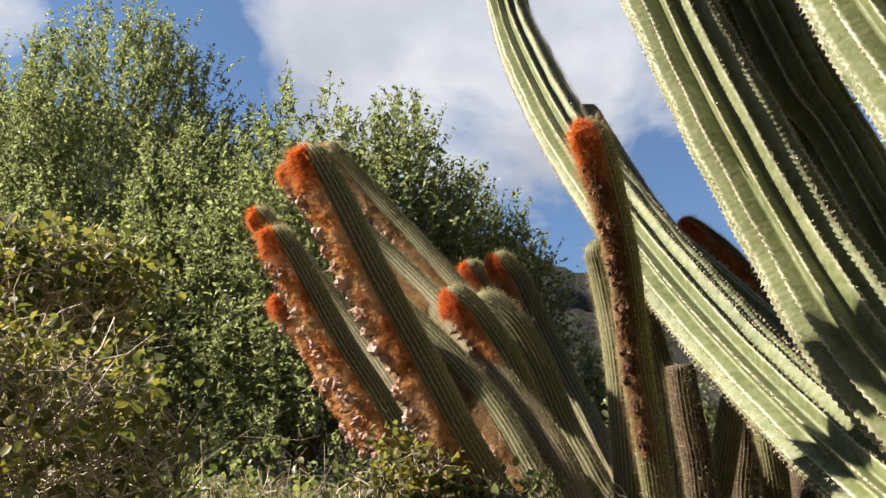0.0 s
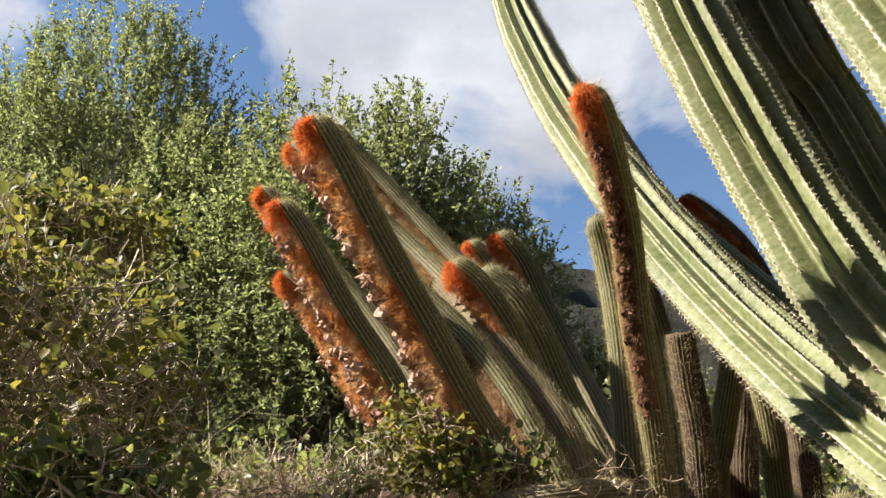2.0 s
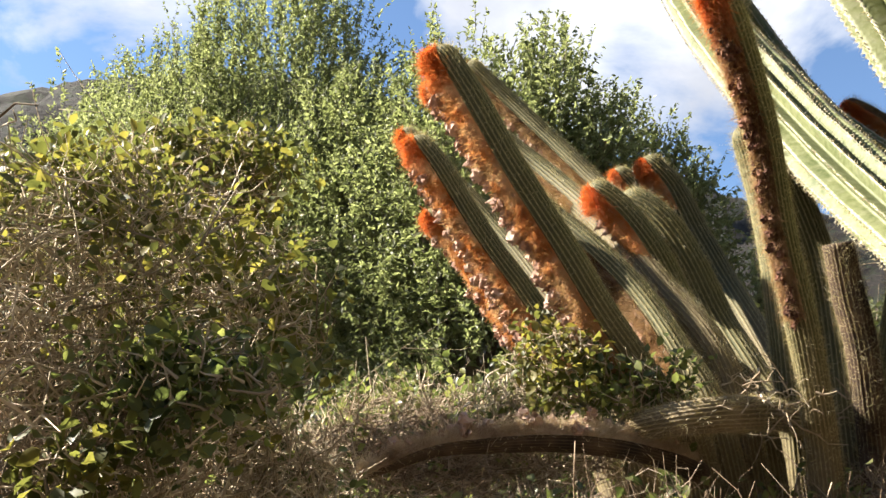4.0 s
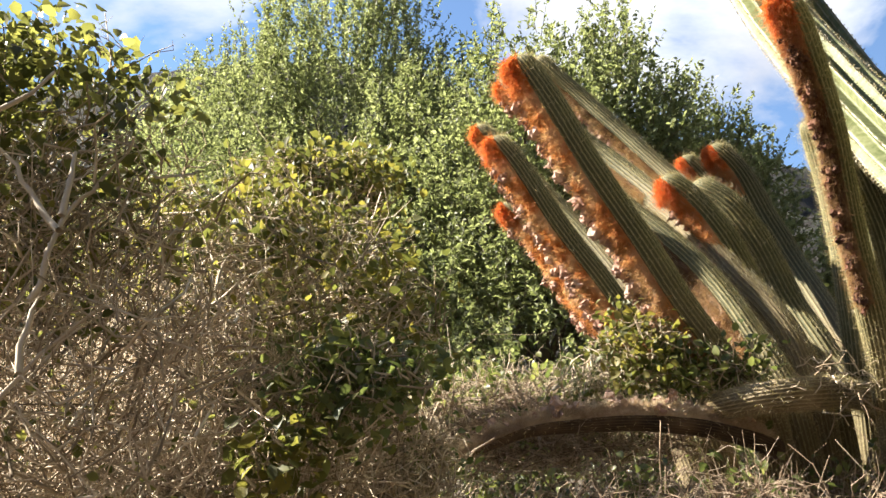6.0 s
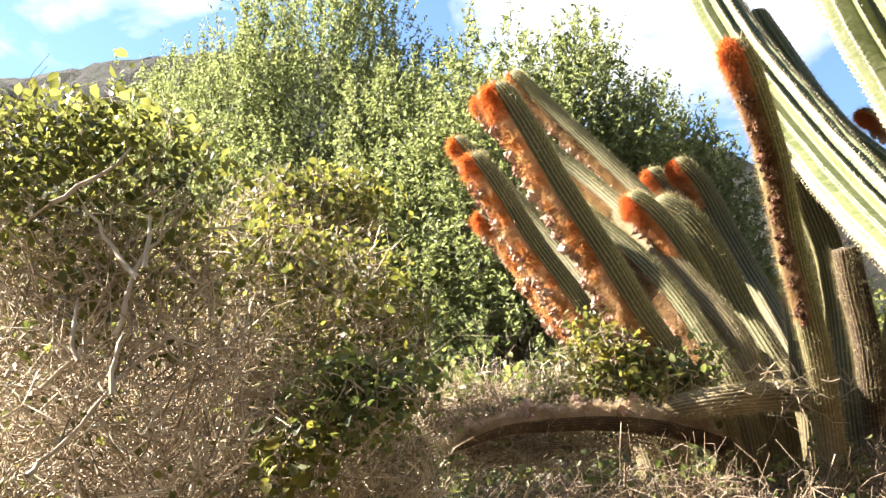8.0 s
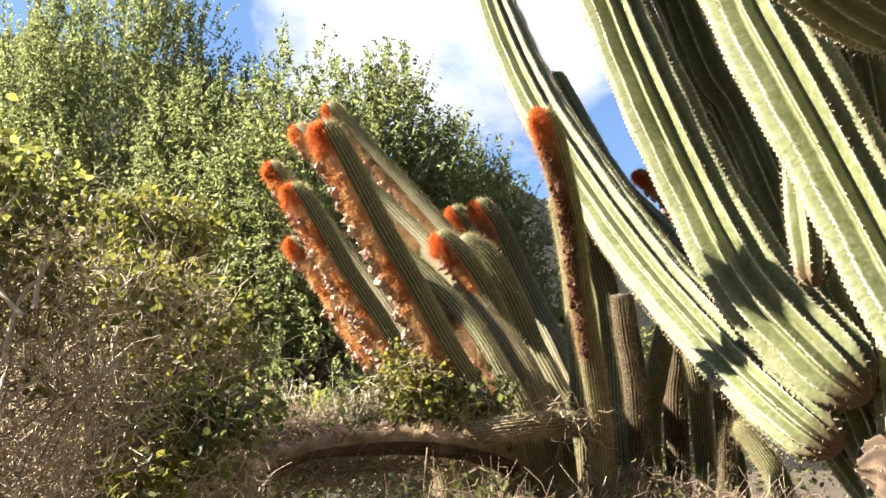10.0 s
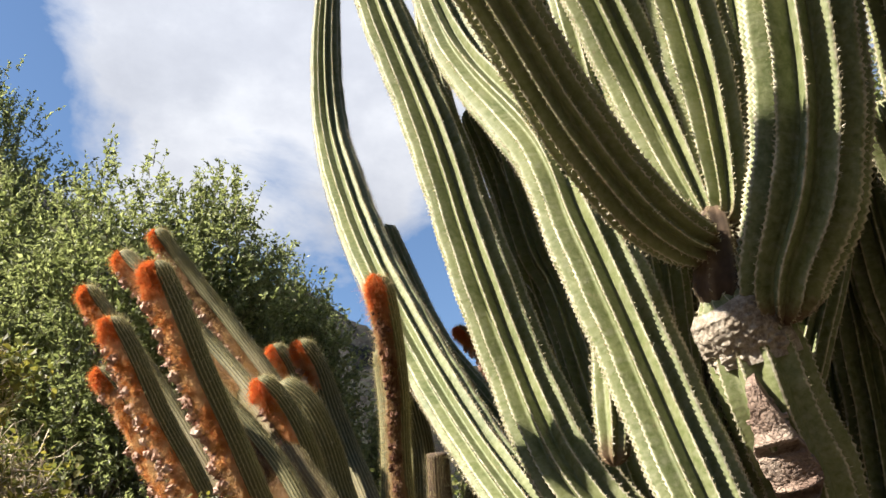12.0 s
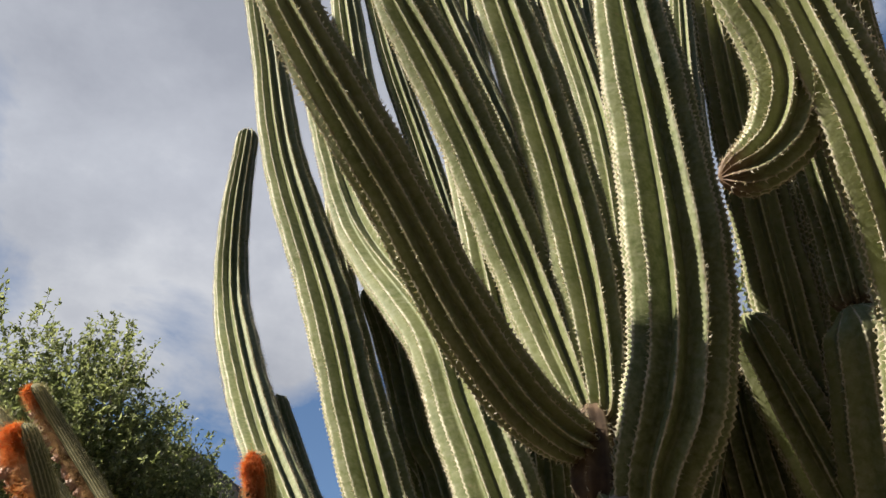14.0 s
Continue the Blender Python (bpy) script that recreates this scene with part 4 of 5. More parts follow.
    ang = f * half * (1.0 + 0.45 * np.exp(-q / 0.03))
    c, g = at(line, q), unit(at(ahead, q))
    fr = unit(face - g * (g @ face)[:, None])
    out = np.cos(ang)[:, None] * fr + np.sin(ang)[:, None] * np.cross(g, fr)
    deep = np.array([swell(a, b) for a, b in zip(q, f)])
    root = c + out * (np.interp(q, dist, r)[:, None] * 0.97 + deep[:, None] * 0.9)
    hang = rng.uniform(0.1, 0.8, (len(q), 1))
    way = unit(out + g * rng.normal(0.15, 0.45, (len(q), 1)) + 0.4 * rng.standard_normal(out.shape) + np.array((0, 0, -0.35)) * hang)
    long = rng.uniform(0.004, 0.016, (len(q), 1)) * (1.0 + 0.3 * np.exp(-q / 0.06))[:, None]
    pale = (rng.random(len(q)) < 0.15).astype(float)
    long = long * (1 + 1.2 * pale[:, None])
    verts, faces = needles(root, root + way * long, np.full(len(q), 0.001), rng)
    hairuv = np.repeat(np.stack([pale, q], -1), 3, 0)
    verts, faces, uvs = np.vstack([pad.reshape(-1, 3), verts]), np.vstack([padfaces, faces + pad.size // 3]), np.vstack([paduv, hairuv])
    part("wool", array_mesh("wool", verts, faces, hair or WOOL, uvs), stem, note)
    for _ in range(int(buds * 1.05)):
        q = rng.uniform(0.07, reach)
        f = np.clip(rng.normal(0, 0.27), -0.95, 0.95)
        a = f * half
        c, g = at(line, np.array([q]))[0], unit(at(ahead, np.array([q])))[0]
        edge = face + droop * np.array((-0.22, 0.42, -0.15))       # they hang from the lower edge of the wool
        fr = unit(edge - g * (g @ edge))
        out = math.cos(a) * fr + math.sin(a) * np.cross(g, fr)
        spot = c + out * (np.interp(q, dist, r) * 0.98 + 0.9 * swell(q, f))
        bud = part("dried_flower", (shrivelled or BUDS)[rng.integers(5)], stem)
        aim = Vector(out * 0.8 + np.array((0, 0, -0.8)) + 0.3 * rng.standard_normal(3)).to_track_quat("-Z", "Y")
        size = rng.uniform(0.95, 1.95) * (0.6 + 0.4 * droop)
        bud.matrix_basis = Matrix.LocRotScale(spot, aim, (size * rng.uniform(0.8, 1.2), size * rng.uniform(0.8, 1.2), size))
    return stem


woolly_cactus = thing("woolly_cactus", "clump of leaning olive-green cactus stems with rust-orange wool", "cactus", (0.25, 2.0, 0.9))
FADED = "orange tuft above faded grey-brown wool"
STYLE = {
    "a": dict(wool=0.82, buds=110, thick=1.1), "b": dict(wool=0.75, buds=90, spread=58), "c": dict(wool=0.3, buds=16), "d": dict(wool=0.62, buds=50, spread=58, thick=0.9),
    "e": dict(wool=0.8, buds=110, spread=40, thick=0.6, face=(-0.95, -0.12, -0.28), hair=DULLWOOL, note=FADED), "f": dict(wool=0.75, buds=90, spread=46, thick=0.8, face=(-0.95, -0.15, -0.28), hair=DULLWOOL, note=FADED), "g": dict(wool=0.65, buds=60, thick=0.8, spread=46, face=(-0.95, -0.15, -0.28), hair=DULLWOOL, note=FADED),
    "h": dict(wool=0.5, buds=26, thick=0.8), "i": dict(wool=0.0), "j": dict(wool=0.22, buds=22), "k": dict(wool=0.24, buds=14, thick=0.8),
    "l": dict(wool=0.62, buds=70, droop=0.0, shrivelled=DARKBUDS, thick=0.6, spread=34, hair=DULLWOOL, note=FADED, face=(-0.5, -0.85, -0.1)), "m": dict(wool=0.0), "n": dict(wool=0.0, cut=True, dead=True, label="cut-off ribbed stem with a ragged top"),
    "o": dict(wool=0.0), "p": dict(wool=0.0), "q": dict(wool=0.0, dead=True, label="dead brown withered stem"), "r": dict(wool=0.0),
    "s": dict(wool=0.0, dead=True, label="dead brown withered stem"), "t": dict(wool=0.0), "u": dict(wool=0.4, buds=60, thick=0.4, dead=True, face=(-0.75, -0.35, -0.6)),
    "v": dict(wool=0.85, buds=40, thick=0.75, spread=40, bristly=False, dead=True, face=(-0.1, -0.55, 0.83), hair=OLDWOOL, note="shaggy tan wool along the upper side", label="dead fallen stem arching over the brush"), "w": dict(wool=0.0, skin=DRYSKIN, label="low sprawling dry ribbed stem"),
}
for letter, pts in WOOLLY.items():
    woolly_stem(woolly_cactus, pts, rng, **STYLE[letter])


# ---- ground and hill ----
def bank(x, y):
    """Height of the ground near the path."""
    rise = np.clip((y - 0.1) / 2.2, 0, 1)
    slope = 0.95 * rise * rise * (3 - 2 * rise)
    return slope + 0.05 * np.clip(np.hypot(x, y) - 2.5, 0, 30)


def ground_mesh():
    radii = np.concatenate([[0.01], np.geomspace(0.3, 900, 90)])
    angle = np.arange(160) / 160 * 2 * math.pi
    R, A = np.meshgrid(radii, angle, indexing="ij")
    X, Y = R * np.sin(A), R * np.cos(A)
    Z = bank(X, Y)
    for i in range(Z.shape[0]):
        for j in range(Z.shape[1]):
            if 0.6 < R[i, j] < 40:
                Z[i, j] += 0.05 * noise.noise(Vector((X[i, j] * 1.7, Y[i, j] * 1.7, 0))) + 0.02 * noise.noise(Vector((X[i, j] * 6, Y[i, j] * 6, 3)))
    i, j = np.meshgrid(np.arange(len(radii) - 1), np.arange(160), indexing="ij")
    a, b = i * 160 + j, i * 160 + (j + 1) % 160
    return array_mesh("ground", np.stack([X, Y, Z], -1), np.stack([a, a + 160, b + 160, b], -1).reshape(-1, 4)[:, ::-1], SOIL)


tagged(new("ground", ground_mesh()), "dry brown soil bank under the brush", "ground", kind="structure")


def hill_mesh():
    """A rocky ridge round the place, higher than known where unseen; its skyline's height in degrees, by direction from
    straight ahead to the right.
    """
    az = np.arange(0, 540) / 540 * 360 - 180
    # right and rear are out of view, raised to shut out sky fill light
    sky = np.interp(az, (-180, -120, -75, -48, -34, -28, -20, -8, 2, 8, 11, 16, 24, 36, 60, 90, 130, 180), (30, 22, 17, 23, 27, 28.5, 28, 24.5, 21.6, 20.0, 18.7, 17.0, 16.5, 22, 38, 46, 44, 30))
    dist = np.concatenate([np.linspace(16, 90, 52), np.linspace(95, 240, 16)])
    X, Y, Z = (np.empty((len(dist), len(az))) for _ in range(3))
    for j, (a, e) in enumerate(zip(az, sky)):
        s, c = math.sin(radians(a)), math.cos(radians(a))
        rim = 90 + 8 * noise.noise(Vector((s * 4, c * 4, 2)))
        top = rim * math.tan(radians(e))
        for i, d in enumerate(dist):
            f = np.clip((d - 16) / (rim - 16), 0, 1)
            h = 1.0 + top * f ** 1.15 if d <= rim else 1.0 + top - (d - rim) * 0.12
            p = Vector((s * d, c * d, h))
            crag = noise.noise(p * 0.09) * 2.4 + (0.5 - abs(noise.noise(p * 0.22))) * 2.6 + (0.4 - abs(noise.noise(p * 0.6))) * 1.3 - 1.6
            X[i, j], Y[i, j], Z[i, j] = p.x, p.y, h + crag * min(1, f * 2.5) * 0.8 - (1.5 if i == 0 else 0)
    i, j = np.meshgrid(np.arange(len(dist) - 1), np.arange(540), indexing="ij")
    a, b = i * 540 + j, i * 540 + (j + 1) % 540
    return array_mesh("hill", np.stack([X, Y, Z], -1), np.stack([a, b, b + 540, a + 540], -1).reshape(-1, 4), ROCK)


tagged(new("hill", hill_mesh()), "dark rocky hillside with scattered green scrub, unseen right and rear raised to block sky", "hill", kind="structure")


# ---- trees and brush ----
def tubes(lines, radii, sides=3):
    """Thin tapered tubes along lines (n, k, 3) with radii (n, k)."""
    n, k, _ = lines.shape
    way = unit(np.gradient(lines, axis=1))
    ref = np.where(np.abs(way[..., 2:3]) > 0.9, np.array((1.0, 0, 0)), np.array((0, 0, 1.0)))
    s = unit(np.cross(way, ref))
    t = np.cross(way, s)
    a = np.arange(sides) / sides * 2 * math.pi
    verts = lines[:, :, None] + radii[:, :, None, None] * (np.cos(a)[:, None] * s[:, :, None] + np.sin(a)[:, None] * t[:, :, None])
    base = (np.arange(n) * k * sides)[:, None, None]
    i, j = np.meshgrid(np.arange(k - 1), np.arange(sides), indexing="ij")
    p, q = i * sides + j, i * sides + (j + 1) % sides
    faces = np.stack([p, q, q + sides, p + sides], -1)[None] + base[..., None]
    return verts.reshape(-1, 3), faces.reshape(-1, 4)


def small_leaves(spot, way, length, width, rng):
    """Folded two-triangle leaves."""
    side = unit(np.cross(way, rng.standard_normal(way.shape) * 0.6 + np.array((0, 0, 1.0))))
    lift = np.cross(side, way)
    mid = spot + way * (length * 0.45)[:, None]
    w = (width * 0.5)[:, None]
    verts = np.stack([spot, mid + side * w + lift * w * 0.5, spot + way * length[:, None], mid - side * w + lift * w * 0.5], 1)
    base = np.arange(len(spot))[:, None] * 4
    return verts.reshape(-1, 3), np.vstack([base + [0, 1, 2], base + [0, 2, 3]])


def round_leaves(spot, way, length, width, rng):
    """Oval leaves with a folded midrib and a drooping end: eight triangles each."""
    side = unit(np.cross(way, rng.standard_normal(way.shape) * 0.8 + np.array((0, 0, 1.0))))
    lift = np.cross(side, way)
    w, l = (width * 0.5)[:, None], length[:, None]
    row = lambda f, g, s: spot + way * l * f + side * w * g * s + lift * (w * 0.35 * g * abs(s) - l * 0.18 * f * f)
    verts = np.stack([row(0, 0, 0), row(0.28, 0.82, 1), row(0.66, 0.92, 1), row(1.0, 0, 0), row(0.66, 0.92, -1), row(0.28, 0.82, -1), row(0.3, 0, 0), row(0.68, 0, 0)], 1)
    base = np.arange(len(spot))[:, None] * 8
    faces = np.vstack([base + f for f in ([0, 1, 6], [1, 2, 7], [1, 7, 6], [2, 3, 7], [3, 4, 7], [4, 5, 6], [4, 6, 7], [5, 0, 6])])
    return verts.reshape(-1, 3), faces


def curl(a, b, rng, k=6, wild=0.12):
    """Crooked lines from a to b, (n, k, 3)."""
    f = np.linspace(0, 1, k)[None, :, None]
    size = np.linalg.norm(b - a, axis=1)[:, None, None]
    jit = rng.standard_normal((len(a), k, 3)) * wild * size * 0.5
    bow = rng.standard_normal((len(a), 1, 3)) * wild * size * np.sin(f * math.pi)
    jit[:, 0] = 0
    return a[:, None] * (1 - f) + b[:, None] * f + jit * np.minimum(1, f * 2) + bow


def tree(label, lobes, foot, shoots, rng, leaf=0.054, per=14, open_=0.0, spires=60, broad=0.0):
    """A bushy tree of upright leafy shoots. lobes: centre, radii and weight of each mass of the crown."""
    root = thing("tree", label, "tree", foot, "trees below the hill")
    foot = np.array(foot, float)
    top = np.array(lobes[0][0], float)
    line = np.array([foot + (top - foot) * f + 0.06 * rng.standard_normal(3) * (0 < f) for f in np.linspace(0, 1, 6)])
    verts, faces = tubes(line[None], np.linspace(0.07, 0.02, 6)[None], 8)
    part("trunk", array_mesh("trunk", verts, faces, WOOD), root)
    spots, ups = [], []
    for centre, radii, share in lobes:
        k = int(shoots * share)
        way = unit(rng.standard_normal((k, 3)))
        shell = 1 - (1 - 0.45) * rng.random(k) ** 1.6
        centre, radii = np.array(centre, float), np.array(radii, float)
        lump = np.array([1 + 0.3 * noise.noise(Vector(w * 3.0 + centre)) + 0.2 * noise.noise(Vector(w * 7 + centre)) for w in way])
        spots.append(centre + way * radii * (shell * lump)[:, None])
        ups.append(unit(way * np.array((0.75, 0.75, 0.4)) + np.array((0, 0, 0.75 * (1 - broad))) + (0.3 + broad) * rng.standard_normal((k, 3))))
    for centre, radii, share in lobes[:2]:
        ends = np.array(centre) + 0.75 * np.array(radii) * unit(rng.standard_normal((5, 3)) + np.array((0, 0, 0.4)))
        for e in ends:
            start = line[rng.integers(2, 5)]
            verts, faces = tubes(curl(start[None], e[None], rng, 7, 0.1), np.linspace(0.03, 0.006, 7)[None], 6)
            part("limb", array_mesh("limb", verts, faces, WOOD), root)
    # tall upright leaders that stand out of the crown
    centre, radii = np.array(lobes[0][0]), np.array(lobes[0][1])
    if spires:
        for centre, radii, share in lobes[:3]:
            k = int(spires * share)
            flat = rng.uniform(-1, 1, (k, 2))
            flat = flat[(flat ** 2).sum(1) < 0.9]
            rise = np.sqrt(1 - (flat ** 2).sum(1))
            tip = np.array(centre) + np.array(radii) * np.column_stack([flat, rise * 0.96])
            for dz in np.linspace(-0.45, 0.2, 9):
                for _ in range(2):
                    spots.append(tip + np.array((0, 0, dz)) + (0.012 + 0.05 * (0.16 - dz)) * rng.standard_normal((len(tip), 3)))
                    ups.append(unit(np.array((0, 0, 1.0)) + 0.22 * rng.standard_normal((len(tip), 3))))
    a, up = np.vstack(spots), np.vstack(ups)
    keep = a[:, 2] > foot[2] + 0.15
    a, up = a[keep], up[keep]
    k = len(a)
    length = rng.uniform(0.1, 0.26, k)
    b = a + up * length[:, None] + np.array((0, 0, 0.05))
    tv, tf = needles(a, b, np.full(k, 0.005), rng)
    tagged(part("twig_tangle", array_mesh("twig_tangle", tv, tf, WOOD), root), kind="stuff")
    f = rng.random((k, per)) ** 0.85
    f[rng.random((k, per)) < open_] *= 0.2
    pos = a[:, None] + (b - a)[:, None] * f[..., None]
    out = unit(rng.standard_normal((k, per, 3)) + 0.75 * up[:, None])
    size = leaf * rng.uniform(0.55, 1.15, (k, per)) * (1.1 - 0.35 * f)
    v, fc = small_leaves(pos.reshape(-1, 3), out.reshape(-1, 3), size.ravel(), size.ravel() * rng.uniform(0.34, 0.6, k * per), rng)
    tagged(part("crown", array_mesh("crown", v, fc, TREELEAF, smooth=False), root, "dense small grey-green leaves"), kind="stuff")
    return root


tree("tall bushy green tree with upright leafy shoots", [((-2.75, 6.3, 4.0), (0.95, 0.9, 1.82), 0.32), ((-3.8, 6.5, 3.6), (0.9, 0.9, 1.72), 0.2), ((-1.88, 6.3, 3.55), (0.7, 0.75, 1.25), 0.2), ((-2.45, 6.1, 2.0), (1.9, 0.75, 1.3), 0.24), ((-3.3, 5.0, 2.75), (0.8, 0.7, 1.3), 0.16)], (-2.6, 6.5, 1.15), 9500, rng, leaf=0.046, per=18, spires=200)
tree("tall bushy green tree at the foot of the hill", [((-4.9, 7.7, 4.0), (1.3, 0.9, 1.6), 0.55), ((-4.3, 7.4, 2.6), (1.5, 0.9, 1.3), 0.45)], (-4.8, 7.8, 1.25), 2800, rng, leaf=0.07, spires=110)
tree("bushy green tree with small leaves", [((-0.85, 5.0, 3.2), (0.62, 0.55, 1.08), 0.28), ((-0.3, 5.15, 3.2), (0.52, 0.5, 1.08), 0.24), ((-1.7, 5.4, 3.05), (0.52, 0.45, 1.15), 0.24), ((-0.6, 4.9, 2.0), (1.05, 0.45, 1.0), 0.28)], (-0.65, 5.1, 1.0), 5600, rng, leaf=0.05, per=18, spires=26, broad=0.3)
tree("green tree sloping down towards the hill", [((0.12, 5.7, 3.05), (0.5, 0.5, 1.02), 0.45), ((0.5, 5.8, 2.85), (0.34, 0.5, 0.85), 0.3), ((0.2, 5.5, 1.7), (0.75, 0.5, 0.7), 0.25)], (0.2, 5.8, 1.0), 2800, rng, leaf=0.05, per=16, spires=26, broad=0.3)
tree("low green shrubby tree under the hill", [((1.0, 6.4, 2.1), (0.6, 0.5, 0.75), 0.6), ((1.7, 6.6, 1.9), (0.7, 0.5, 0.6), 0.4)], (1.1, 6.5, 1.0), 1300, rng)
tree("open leafy tree behind the column cactus", [((3.3, 3.9, 4.0), (1.1, 1.0, 1.5), 0.6), ((3.6, 4.2, 2.6), (1.1, 1.0, 1.2), 0.4)], (3.4, 4.1, 0.9), 1500, rng, open_=0.3)


def thicket(name, label, centre, radii, twigs, leaves, rng, leafmat, leaf=0.02, top=0.0, thick=0.0012, twigmat=None, upright=0.7, category="shrub"):
    """Tangled twigs that fill an ellipsoid above the ground, with leaves; top: 0 spreads the leaves evenly, 1 sets them near the upper skin."""
    c, r = np.array(centre, float), np.array(radii, float)
    floor = float(bank(c[0], c[1]))
    root = thing(name, label, category, (c[0], c[1], floor), "shrubs on the bank")
    # a few main stems from the soil, then twigs between places of the mass
    stems = max(4, twigs // 160)
    a = np.stack([c[0] + r[0] * 0.4 * rng.standard_normal(stems), c[1] + r[1] * 0.4 * rng.standard_normal(stems), np.full(stems, floor)], -1)
    b = a + (c - a) * 0.7 + np.minimum(r, 0.2) * unit(rng.standard_normal((stems, 3)) + (0, 0, 0.5)) * 0.6
    for line in curl(a, b, rng, 9, 0.07):
        v, f = tubes(line[None], np.linspace(1.7, 0.8, 9)[None] * thick, 5)
        part("branch", array_mesh("branch", v, f, BROWNTWIG), root)
    way = unit(rng.standard_normal((twigs, 3)))
    a = c + r * way * (rng.random((twigs, 1)) ** 0.4) * 0.95
    go = unit(rng.standard_normal((twigs, 3)) * (1, 1, 0.7) + np.array((0, 0, upright * 1.3)))
    b = a + go * (rng.uniform(0.25, 0.9, (twigs, 1)) * r.mean())
    inside = (((b - c) / r) ** 2).sum(1) > 1.15
    b[inside] = c + (b[inside] - c) * 0.82
    lines = curl(a, b, rng, 4, 0.13)
    girth = np.abs(rng.normal(1, 0.35, (twigs, 1))) * thick
    v, f = tubes(lines, girth * np.linspace(1.15, 0.45, 4))
    # each twig forks once
    at = rng.integers(1, 3, twigs)
    start = lines[np.arange(twigs), at]
    side = start + unit(go + 0.75 * rng.standard_normal((twigs, 3))) * np.linalg.norm(b - a, axis=1)[:, None] * rng.uniform(0.3, 0.6, (twigs, 1))
    v2, f2 = tubes(curl(start, side, rng, 3, 0.13), girth * np.linspace(0.75, 0.3, 3))
    v, f = np.vstack([v, v2]), np.vstack([f, f2 + len(v)])
    tagged(part("twig_tangle", array_mesh("twig_tangle", v, f, twigmat or TWIG), root), kind="stuff")
    if leaves:
        tufts = max(1, leaves // 7)
        way = unit(rng.standard_normal((tufts, 3)) + (0, 0, top * 1.2))
        shell = 1 - (1 - 0.35 - 0.45 * top) * rng.random((tufts, 1))
        lump = np.array([1 + 0.75 * noise.noise(Vector(w * 2.6 + c * 3)) + 0.25 * noise.noise(Vector(w * 7 + c)) for w in way])[:, None].clip(0.3, 1.22)
        tuft = c + r * way * shell * lump
        pos = np.repeat(tuft, 7, 0) + 0.9 * leaf * rng.standard_normal((tufts * 7, 3))
        out = unit(rng.standard_normal(pos.shape) + (0, 0, 0.35))
        size = leaf * rng.uniform(0.55, 1.2, len(pos))
        v, f = round_leaves(pos, out, size, size * rng.uniform(0.55, 0.8, len(pos)), rng)
        tagged(part("foliage", array_mesh("foliage", v, f, leafmat), root), kind="stuff")
    return root


# boughs of the near shrub, from the thick end
BOUGHS = [
    [(-0.439, 0.264, 1.602), (-0.428, 0.282, 1.621), (-0.407, 0.300, 1.648), (-0.403, 0.315, 1.669)],
    [(-0.403, 0.324, 1.496), (-0.400, 0.335, 1.534), (-0.404, 0.347, 1.558), (-0.401, 0.361, 1.583), (-0.394, 0.378, 1.604), (-0.381, 0.391, 1.644)],
    [(-0.380, 0.317, 1.548), (-0.406, 0.323, 1.572), (-0.433, 0.327, 1.603), (-0.458, 0.334, 1.625)],
    [(-0.365, 0.300, 1.548), (-0.369, 0.310, 1.579), (-0.377, 0.320, 1.603)],
    [(-0.451, 0.297, 1.381), (-0.452, 0.312, 1.393), (-0.430, 0.330, 1.423), (-0.417, 0.344, 1.452), (-0.404, 0.360, 1.479), (-0.379, 0.378, 1.507)],
    [(-0.474, 0.317, 1.443), (-0.481, 0.333, 1.451), (-0.459, 0.351, 1.483), (-0.450, 0.366, 1.510), (-0.439, 0.381, 1.543)],
    [(-0.381, 0.300, 1.445), (-0.389, 0.309, 1.477), (-0.389, 0.320, 1.503)],
    [(-0.432, 0.320, 1.477), (-0.448, 0.327, 1.508), (-0.453, 0.338, 1.538)],
    [(-0.410, 0.470, 1.464), (-0.386, 0.490, 1.506), (-0.370, 0.510, 1.540), (-0.368, 0.525, 1.576)],
]

# the leafy shrub beside the path, near to far
thicket("shrub", "dense olive-green shrub on bare grey branches", (-0.54, 0.37, 1.685), (0.2, 0.08, 0.062), 110, 2700, rng, SHRUBLEAF, 0.0125, 0.3, 0.0007)
thicket("shrub", "thin yellow-green growth among bare twigs", (-0.5, 0.42, 1.6), (0.19, 0.1, 0.075), 420, 900, rng, YELLOWLEAF, 0.0125, 0.1, 0.0008)
near_shrub = thicket("shrub", "bare grey-brown twigs of a dry shrub", (-0.5, 0.44, 1.46), (0.2, 0.13, 0.17), 1000, 420, rng, SHRUBLEAF, 0.0118, 0.0, 0.0008)
for bough in BOUGHS:
    line = spline([(*p, 0.0) for p in bough], 0.012)[:, :3] + 0.0012 * rng.standard_normal((1, 3))
    line[1:-1] += 0.0011 * rng.standard_normal(line[1:-1].shape)
    verts, faces = tubes(line[None], np.linspace(0.0026, 0.0012, len(line))[None], 6)
    part("branch", array_mesh("branch", verts, faces, TWIG), near_shrub)
thicket("shrub", "yellowing shrub above a tangle of dry twigs", (-0.46, 0.72, 1.61), (0.21, 0.14, 0.095), 620, 2500, rng, YELLOWLEAF, 0.0132, 0.7, 0.0008)
thicket("shrub", "dry tangled brown twigs with few small leaves", (-0.55, 0.75, 1.4), (0.25, 0.16, 0.17), 1900, 420, rng, YELLOWLEAF, 0.0125, 0.0, 0.0009)
thicket("shrub", "tall dry shrub with small leaves further along the bank", (-2.3, 2.4, 1.75), (0.75, 0.5, 0.6), 1500, 4200, rng, SHRUBLEAF, 0.04, 0.3, 0.0035)
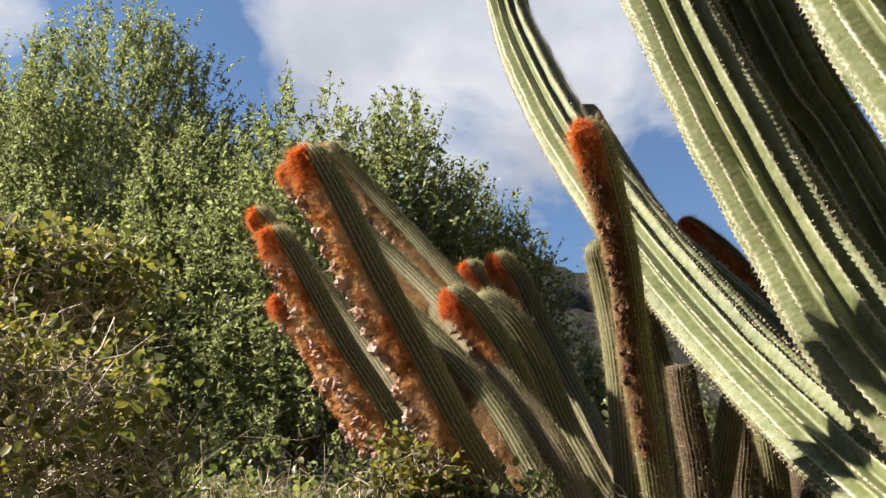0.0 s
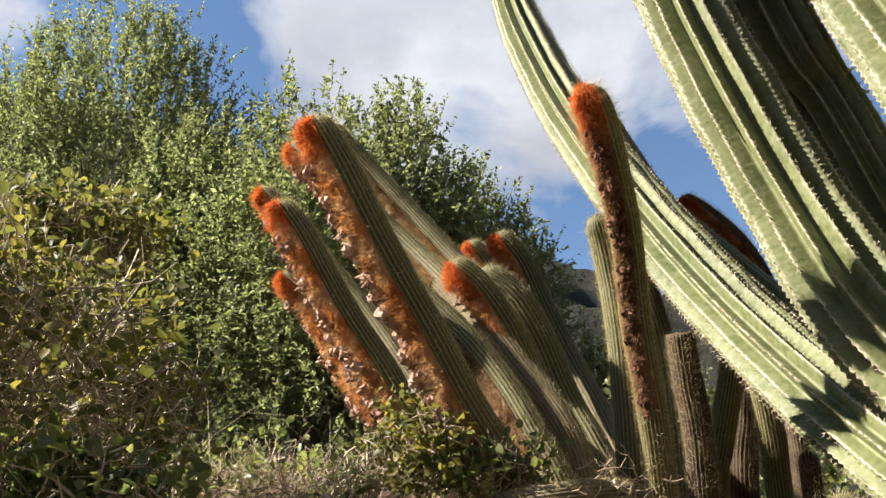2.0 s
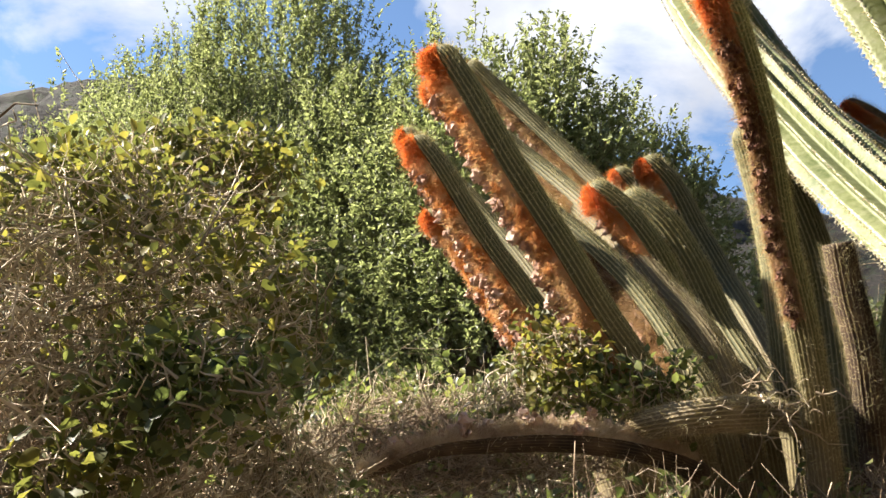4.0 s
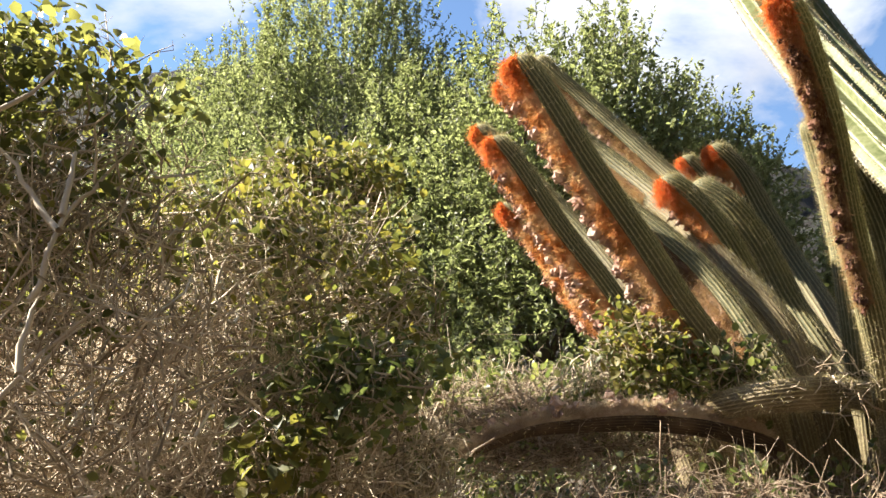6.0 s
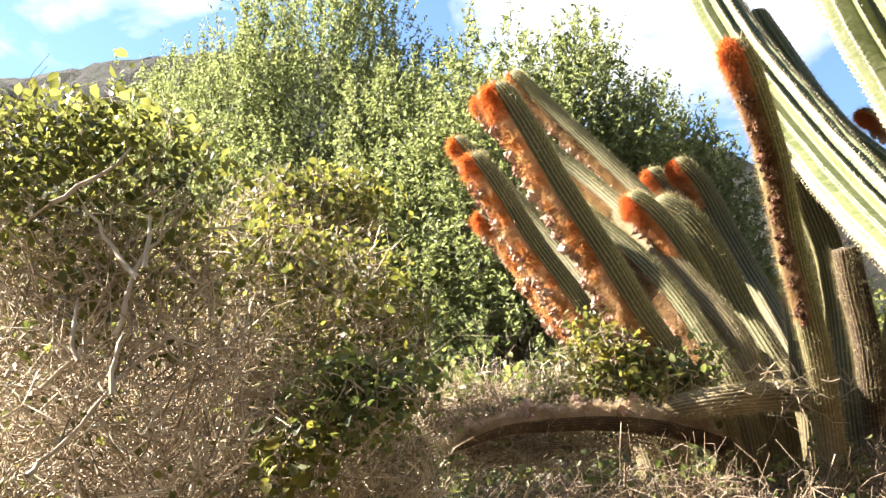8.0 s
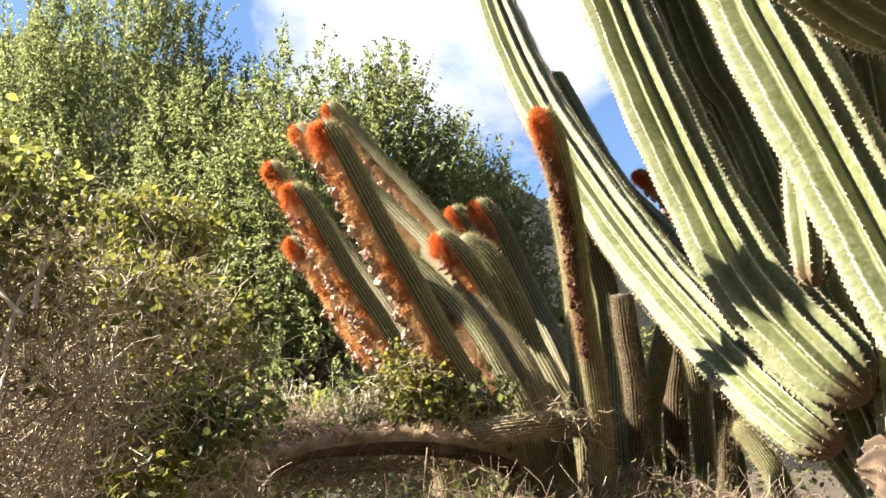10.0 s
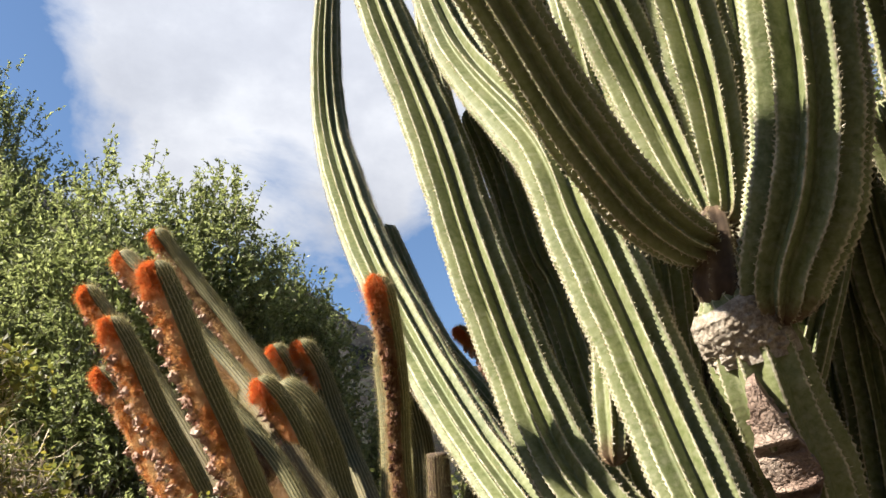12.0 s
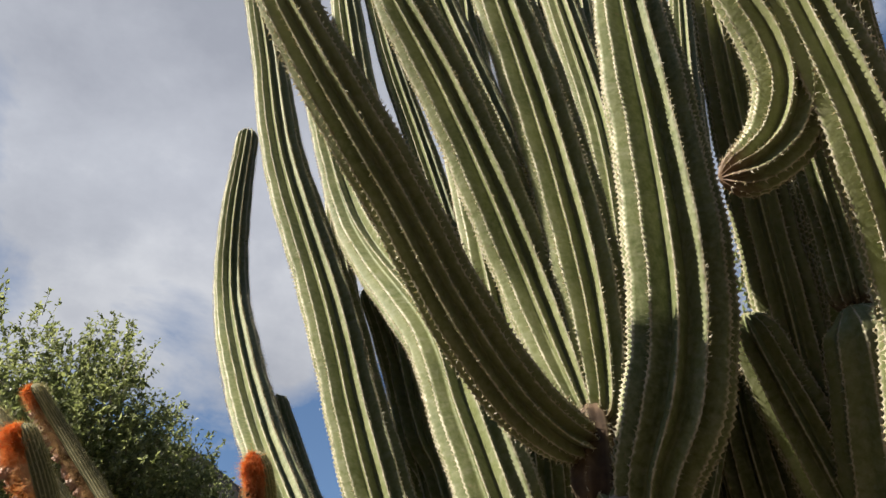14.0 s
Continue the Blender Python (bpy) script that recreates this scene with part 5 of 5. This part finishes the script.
thicket("shrub", "straggling shrub with mixed green and yellow leaves", (-0.46, 1.05, 1.6), (0.16, 0.13, 0.15), 520, 1400, rng, YELLOWLEAF, 0.02, 0.4, 0.0011)
thicket("shrub", "straggling shrub with mixed green and yellow leaves", (-0.6, 1.214, 1.88), (0.16, 0.12, 0.095), 520, 1700, rng, YELLOWLEAF, 0.019, 0.4, 0.0011)
thicket("shrub", "tall twiggy shrub with yellowing leaves on its top", (-0.87, 1.65, 1.75), (0.26, 0.22, 0.36), 2000, 3400, rng, YELLOWLEAF, 0.024, 0.45, 0.0014)
thicket("shrub", "round-leaved dark green bush", (-0.295, 0.67, 1.47), (0.1, 0.05, 0.05), 160, 900, rng, BUSHLEAF, 0.0155, 0.2, 0.0011)
thicket("shrub", "round-leaved dark green bush", (-0.47, 0.83, 1.47), (0.12, 0.06, 0.075), 160, 1100, rng, BUSHLEAF, 0.0165, 0.3, 0.0011)
thicket("shrub", "small bush with yellow and reddish young leaves", (-0.365, 0.63, 1.395), (0.045, 0.04, 0.035), 60, 190, rng, YELLOWLEAF, 0.02, 0.3, 0.0011)
thicket("shrub", "dry brown brush with scattered round leaves", (-0.5, 1.12, 1.37), (0.22, 0.18, 0.15), 2200, 700, rng, BUSHLEAF, 0.017, 0.3, 0.0011)
thicket("shrub", "dry brown brush with scattered round leaves", (-0.75, 0.6, 1.25), (0.35, 0.25, 0.2), 2400, 400, rng, BUSHLEAF, 0.014, 0.2, 0.0011)
thicket("shrub", "low leafy bush with yellow-green tips", (-0.05, 1.72, 1.655), (0.105, 0.08, 0.085), 130, 520, rng, YELLOWLEAF, 0.023, 0.3, 0.0012)
thicket("shrub", "low leafy bush with yellow-green tips", (0.08, 1.74, 1.595), (0.15, 0.08, 0.07), 160, 620, rng, BUSHLEAF, 0.023, 0.3, 0.0012)
thicket("shrub", "low leafy bush with yellow-green tips", (-0.1, 1.8, 1.575), (0.2, 0.1, 0.06), 320, 320, rng, BUSHLEAF, 0.023, 0.3, 0.0012)
thicket("shrub", "low green bush behind the fallen stem", (-0.45, 2.15, 1.56), (0.32, 0.15, 0.11), 500, 800, rng, BUSHLEAF, 0.026, 0.5, 0.0013)
thicket("shrub", "brown dry brush behind the fallen stem", (-0.3, 1.92, 1.49), (0.42, 0.14, 0.1), 1700, 420, rng, BUSHLEAF, 0.022, 0.4, 0.0013, BROWNTWIG, 0.15)
thicket("shrub", "dry brown brush with small green leaves on the bank", (-0.02, 1.56, 1.27), (0.45, 0.12, 0.12), 1500, 1200, rng, BUSHLEAF, 0.022, 0.2, 0.0012, BROWNTWIG, 0.25)
thicket("shrub", "dry brown brush with small green leaves on the bank", (0.5, 1.8, 1.3), (0.3, 0.16, 0.13), 800, 900, rng, BUSHLEAF, 0.02, 0.2, 0.0013, BROWNTWIG)
thicket("shrub", "pale broken twigs at the foot of the cactus", (0.35, 1.7, 1.56), (0.14, 0.1, 0.08), 60, 0, rng, BUSHLEAF, 0.02, 0.0, 0.0015, STRAW, 0.2)
thicket("shrub", "dark green undergrowth below the trees", (-0.6, 3.1, 1.4), (1.6, 0.5, 0.4), 100, 7000, rng, BUSHLEAF, 0.034, 0.3, 0.002)
thicket("shrub", "green undergrowth behind the cactus", (1.0, 3.4, 1.6), (0.9, 0.5, 0.5), 100, 4000, rng, BUSHLEAF, 0.034, 0.4, 0.002)
thicket("shrub", "dry brush below the cactus trunk", (0.85, 1.62, 1.2), (0.25, 0.15, 0.14), 700, 700, rng, BUSHLEAF, 0.02, 0.2, 0.0013)
thicket("shrub", "dry brush below the cactus trunk", (1.3, 1.7, 1.0), (0.4, 0.25, 0.25), 500, 700, rng, BUSHLEAF, 0.022, 0.2, 0.0014)
thicket("shrub", "dry brush below the leaning green stems", (0.72, 1.5, 1.22), (0.32, 0.12, 0.16), 900, 500, rng, BUSHLEAF, 0.018, 0.2, 0.0012, BROWNTWIG)
